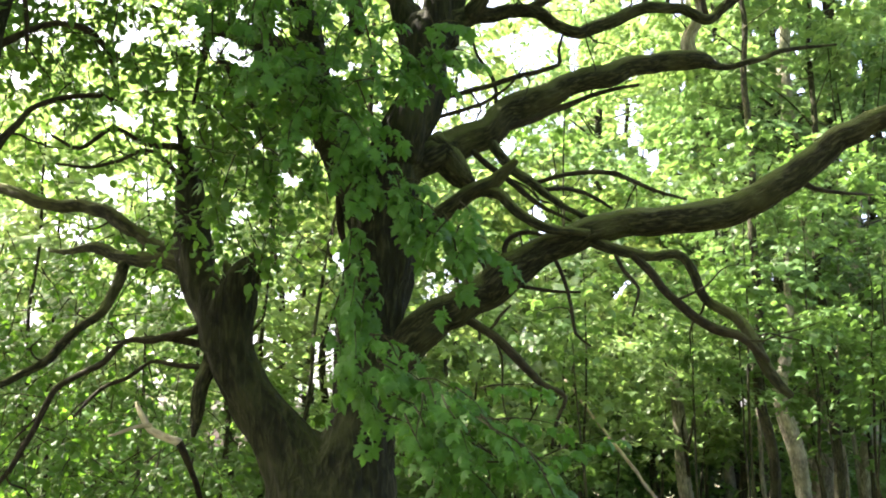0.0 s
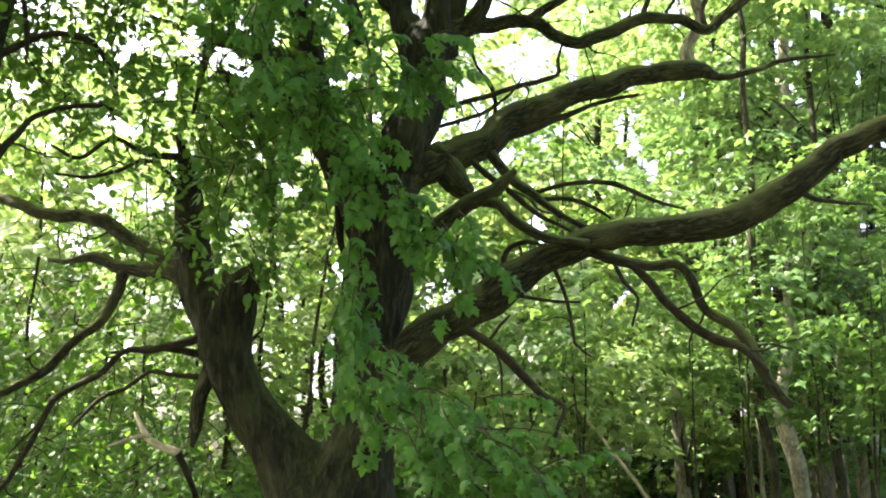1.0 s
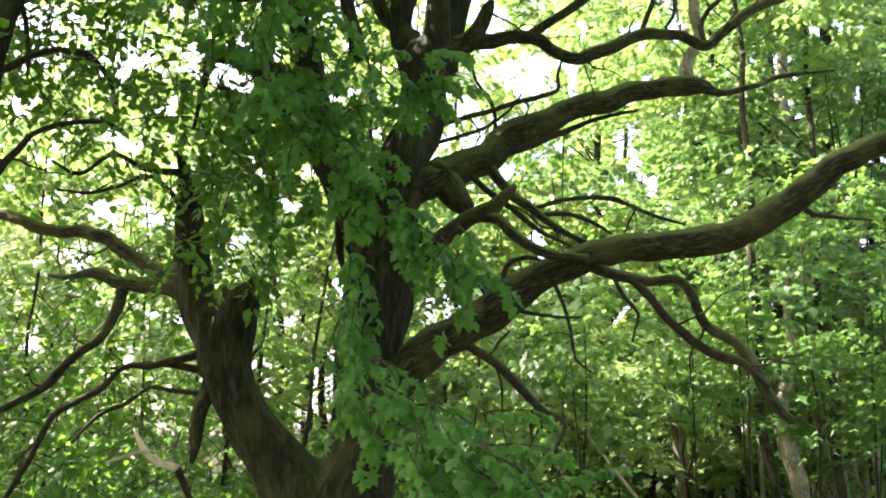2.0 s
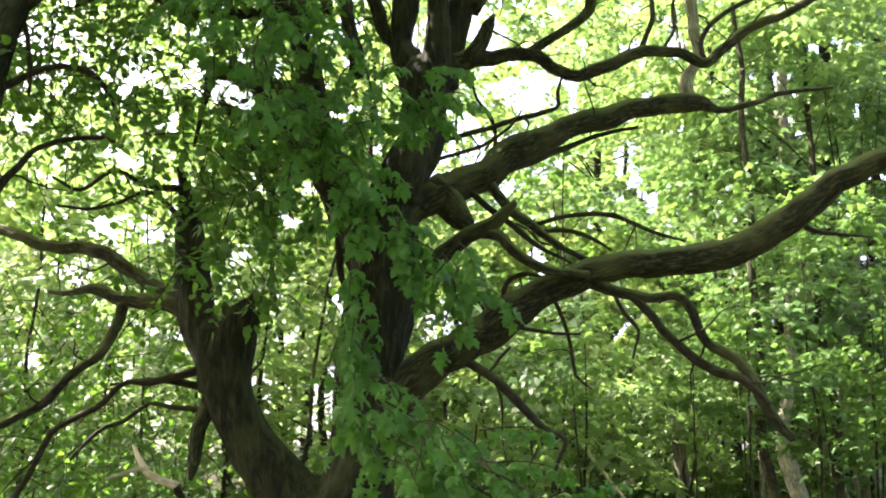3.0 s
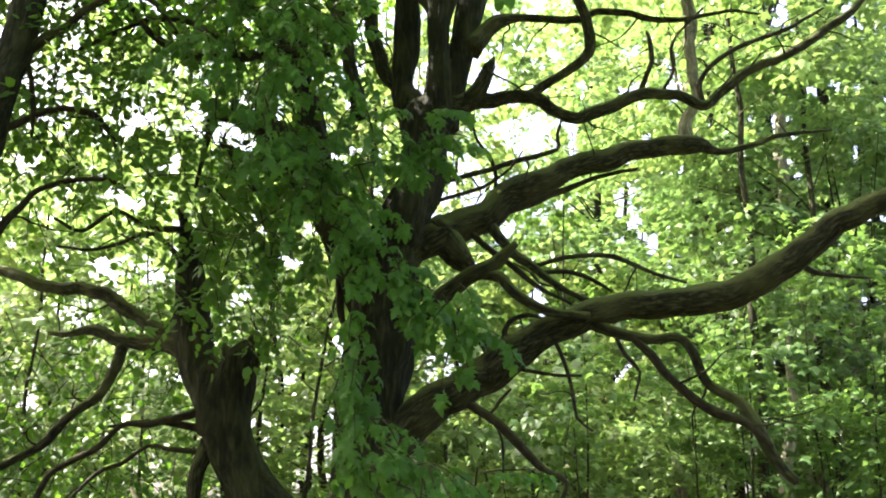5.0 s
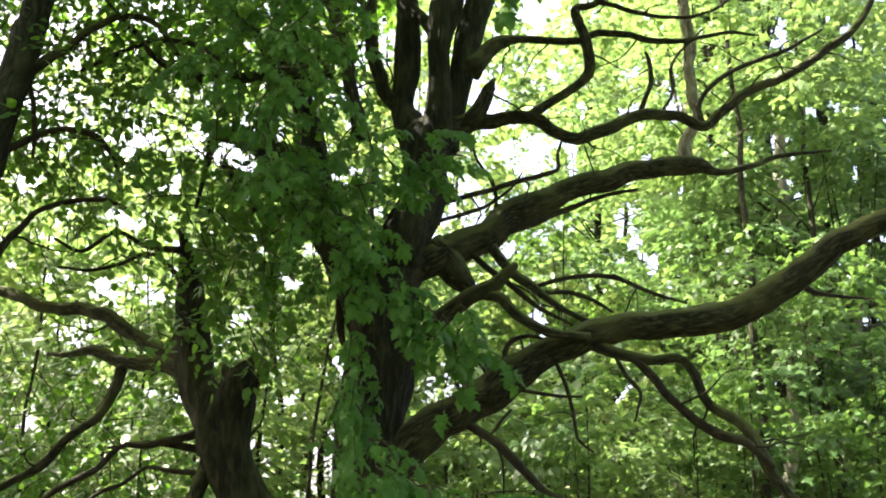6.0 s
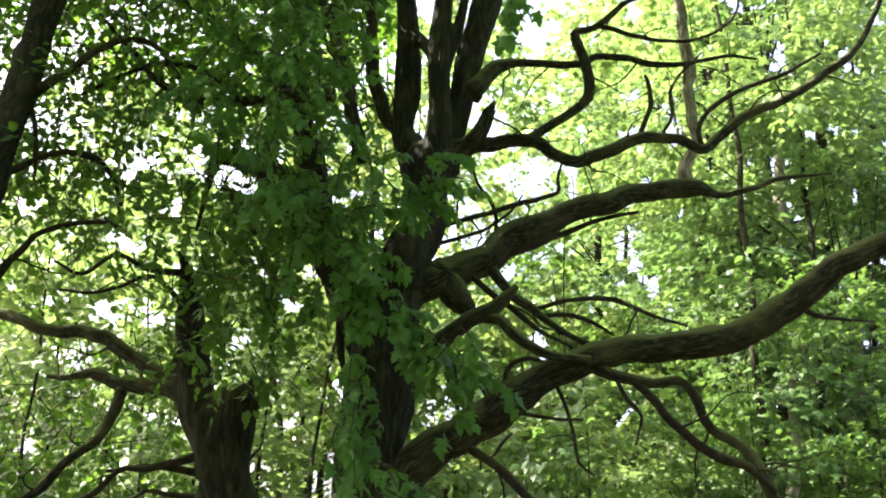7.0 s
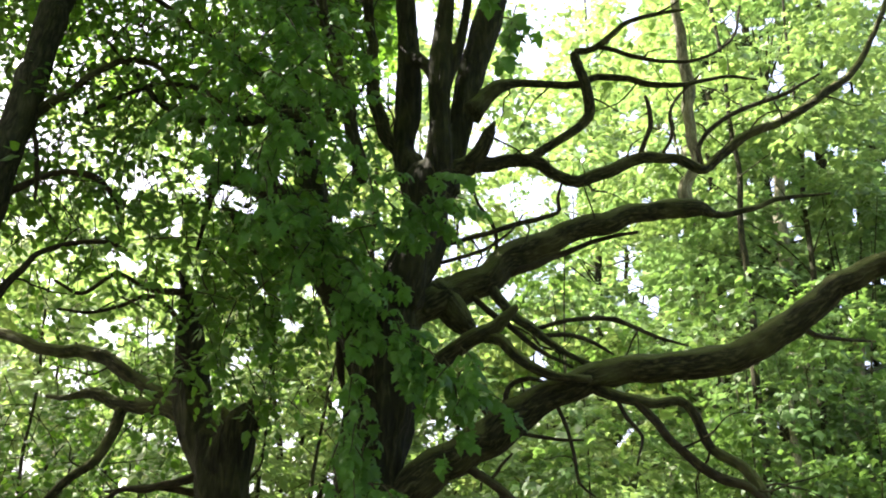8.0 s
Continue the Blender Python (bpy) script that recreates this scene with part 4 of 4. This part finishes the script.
# young growth under the tall trees
# right of u 0.26 a darker leaf colour carries the shade
for i in range(15):
    u = 0.0 + 0.46 * ((i + rng.random()) / 15)
    y = rng.uniform(16.5, 21) if u > 0.2 else rng.uniform(13, 19)
    wood_tree("young_tree", u * y, y, rng.uniform(3.8, 5.6), 0.03, 11, 1.4, 1.9, 0.10, LEAF_SHADED if u > 0.26 else LEAF_FAR, BARK, "young tree with loose green leaves", group="young trees", per=22)

# nearer ones on the right, their shade again put into the leaf colour
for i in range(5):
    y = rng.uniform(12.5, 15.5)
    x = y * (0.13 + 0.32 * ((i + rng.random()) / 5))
    wood_tree("young_tree", x, y, rng.uniform(3.4, 4.8), 0.025, 5, 1.0, 2.4, 0.08, LEAF_SHADED, BARK, "young tree with loose green leaves", group="young trees", per=30, sprays=12)

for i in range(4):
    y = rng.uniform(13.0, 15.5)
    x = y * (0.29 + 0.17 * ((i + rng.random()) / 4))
    wood_tree("young_tree", x, y, rng.uniform(4.6, 5.8), 0.03, 8, 1.1, 2.7, 0.08, LEAF_SHADED, BARK, "young tree with loose green leaves", group="young trees", per=30, sprays=12)

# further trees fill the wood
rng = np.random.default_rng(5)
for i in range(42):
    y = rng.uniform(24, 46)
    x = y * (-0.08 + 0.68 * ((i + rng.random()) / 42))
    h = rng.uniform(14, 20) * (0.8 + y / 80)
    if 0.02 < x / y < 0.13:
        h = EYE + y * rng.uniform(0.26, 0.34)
    wood_tree("wood_tree", x, y, h, rng.uniform(0.10, 0.2), 60, 3.4, 3.6, 0.125, (LEAF_FAR, LEAF_LIGHT, LEAF_FAR, LEAF_COOL)[i * 7 % 4] if x / y < 0.24 else (LEAF_COOL, LEAF_COOL, LEAF_FAR, LEAF_SHADED)[i % 4], BARK_PALE_LIT if i % 3 == 0 else BARK, "tall woodland tree with fresh green crown", sprays=8, per=32)
for i in range(28):
    y = rng.uniform(18, 40)
    x = y * (-0.66 + 0.60 * ((i + rng.random()) / 28))
    h = y * rng.uniform(0.18, 0.52) + EYE
    slim = 0.3 if -0.46 < x / y < -0.2 else 1.0
    wood_tree("wood_tree", x, y, h, rng.uniform(0.08, 0.14) * slim, 34, 2.8, 2.0, 0.15, FAR_LEAVES[i * 3 % 3], BARK, "woodland tree with loose fresh green crown", sprays=7, per=18)

rng = np.random.default_rng(12)
# loose trees between the old tree and the open sky
for i in range(11):
    y = rng.uniform(12, 18)
    x = y * (-0.56 + 0.44 * ((i + rng.random()) / 11))
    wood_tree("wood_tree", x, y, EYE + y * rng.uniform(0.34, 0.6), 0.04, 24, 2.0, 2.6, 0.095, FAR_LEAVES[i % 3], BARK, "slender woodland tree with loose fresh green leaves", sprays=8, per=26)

# undergrowth
for i in range(24):
    y = rng.uniform(13, 22)
    x = y * (-0.52 + 0.60 * ((i + rng.random()) / 24))
    wood_tree("shrub", x, y, rng.uniform(1.2, 2.8), 0.03, 10, 1.2, 0.4, 0.09, LEAF_SHADED, BARK_DARK, "leafy green undergrowth shrub", "shrub", "undergrowth", per=20, sprays=11)
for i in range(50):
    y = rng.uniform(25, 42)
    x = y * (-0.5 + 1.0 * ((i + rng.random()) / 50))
    wood_tree("shrub", x, y, rng.uniform(2.5, 5.0), 0.05, 14, 2.0, 0.2, 0.18, LEAF_SHADED, BARK_DARK, "leafy green undergrowth shrub", "shrub", "undergrowth", per=15, sprays=7)

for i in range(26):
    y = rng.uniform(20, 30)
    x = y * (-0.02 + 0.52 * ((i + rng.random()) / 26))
    wood_tree("shrub", x, y, rng.uniform(1.2, 2.2), 0.03, 9, 1.3, 0.1, 0.10, LEAF_SHADED, BARK_DARK, "leafy green undergrowth shrub", "shrub", "undergrowth", per=20, sprays=9)

# tall trees added for shade on the right, trunks placed to suit the view
for x, y in ((-0.9, 15.5), (-1.2, 18.8), (4.75, 15.2), (5.6, 19.5), (6.2, 16.4)):
    wood_tree("wood_tree", x, y, 14.0, 0.09, 40, 2.7, 8.4, 0.095, LEAF_FAR, BARK, "tall woodland tree with fresh green crown", sprays=9, per=32)

# unseen trees at the sides and behind, added to shade and cut sky light
for x, y in ((-9.5, 9.0), (-12.0, 16.0), (-14.5, 10.5), (-17.5, 25.0)):
    wood_tree("wood_tree", x, y, rng.uniform(12, 14), 0.15, 54, 3.0, 3.0, 0.26, LEAF_FAR, BARK, "unseen tall tree with green crown, added for shade", sprays=7, per=11, behind=True)
for i in range(26):
    w = radians(-200 + 220 * (i + rng.random() * 0.6) / 26)
    d = rng.uniform(8, 18)
    wood_tree("wood_tree", d * math.cos(w), 4 + d * math.sin(w) * 0.95, rng.uniform(11, 15), 0.14, 44, 3.2, 1.5, 0.3, LEAF_FAR, BARK, "unseen tall tree with green crown, added for shade", sprays=6, per=9, behind=True)

# ---- dead wood ----
snag = thing("dead_branch", (-1.9, 9.3, 0.0), "bare pale dead branch caught in the undergrowth", "branch")
SNAG = [(-2.11, 8.30, 1.78, 0.036), (-2.20, 8.34, 1.81, 0.034), (-2.32, 8.38, 1.86, 0.032), (-2.40, 8.42, 1.91, 0.028), (-2.47, 8.46, 2.00, 0.023), (-2.54, 8.50, 2.11, 0.012)]
limb(snag, SNAG, name="stem", material=DEAD)
limb(snag, [SNAG[0], (SNAG[0][0] + 0.12, 8.7, SNAG[0][2] * 0.7, 0.022), (SNAG[0][0] + 0.2, 9.3, -0.05, 0.025)], name="butt", material=BARK_DARK)
limb(snag, [(-2.37, 8.40, 1.92, 0.018), (-2.49, 8.37, 1.91, 0.016), (-2.61, 8.33, 1.86, 0.014), (-2.69, 8.30, 1.83, 0.007)], name="side_branch", material=DEAD)
POLE = [(3.20, 14.50, 0.83, 0.026), (2.94, 14.50, 1.16, 0.026), (2.57, 14.50, 1.67, 0.024), (2.13, 14.50, 2.24, 0.021), (1.73, 14.50, 2.79, 0.014)]
pole = thing("fallen_pole", (POLE[0][0] + 0.9, 14.5, 0.0), "thin pale dead pole leaning through the saplings", "pole")
limb(pole, [(POLE[0][0] + 0.9, 14.5, -0.05, 0.042)] + POLE, name="stem", material=DEAD)
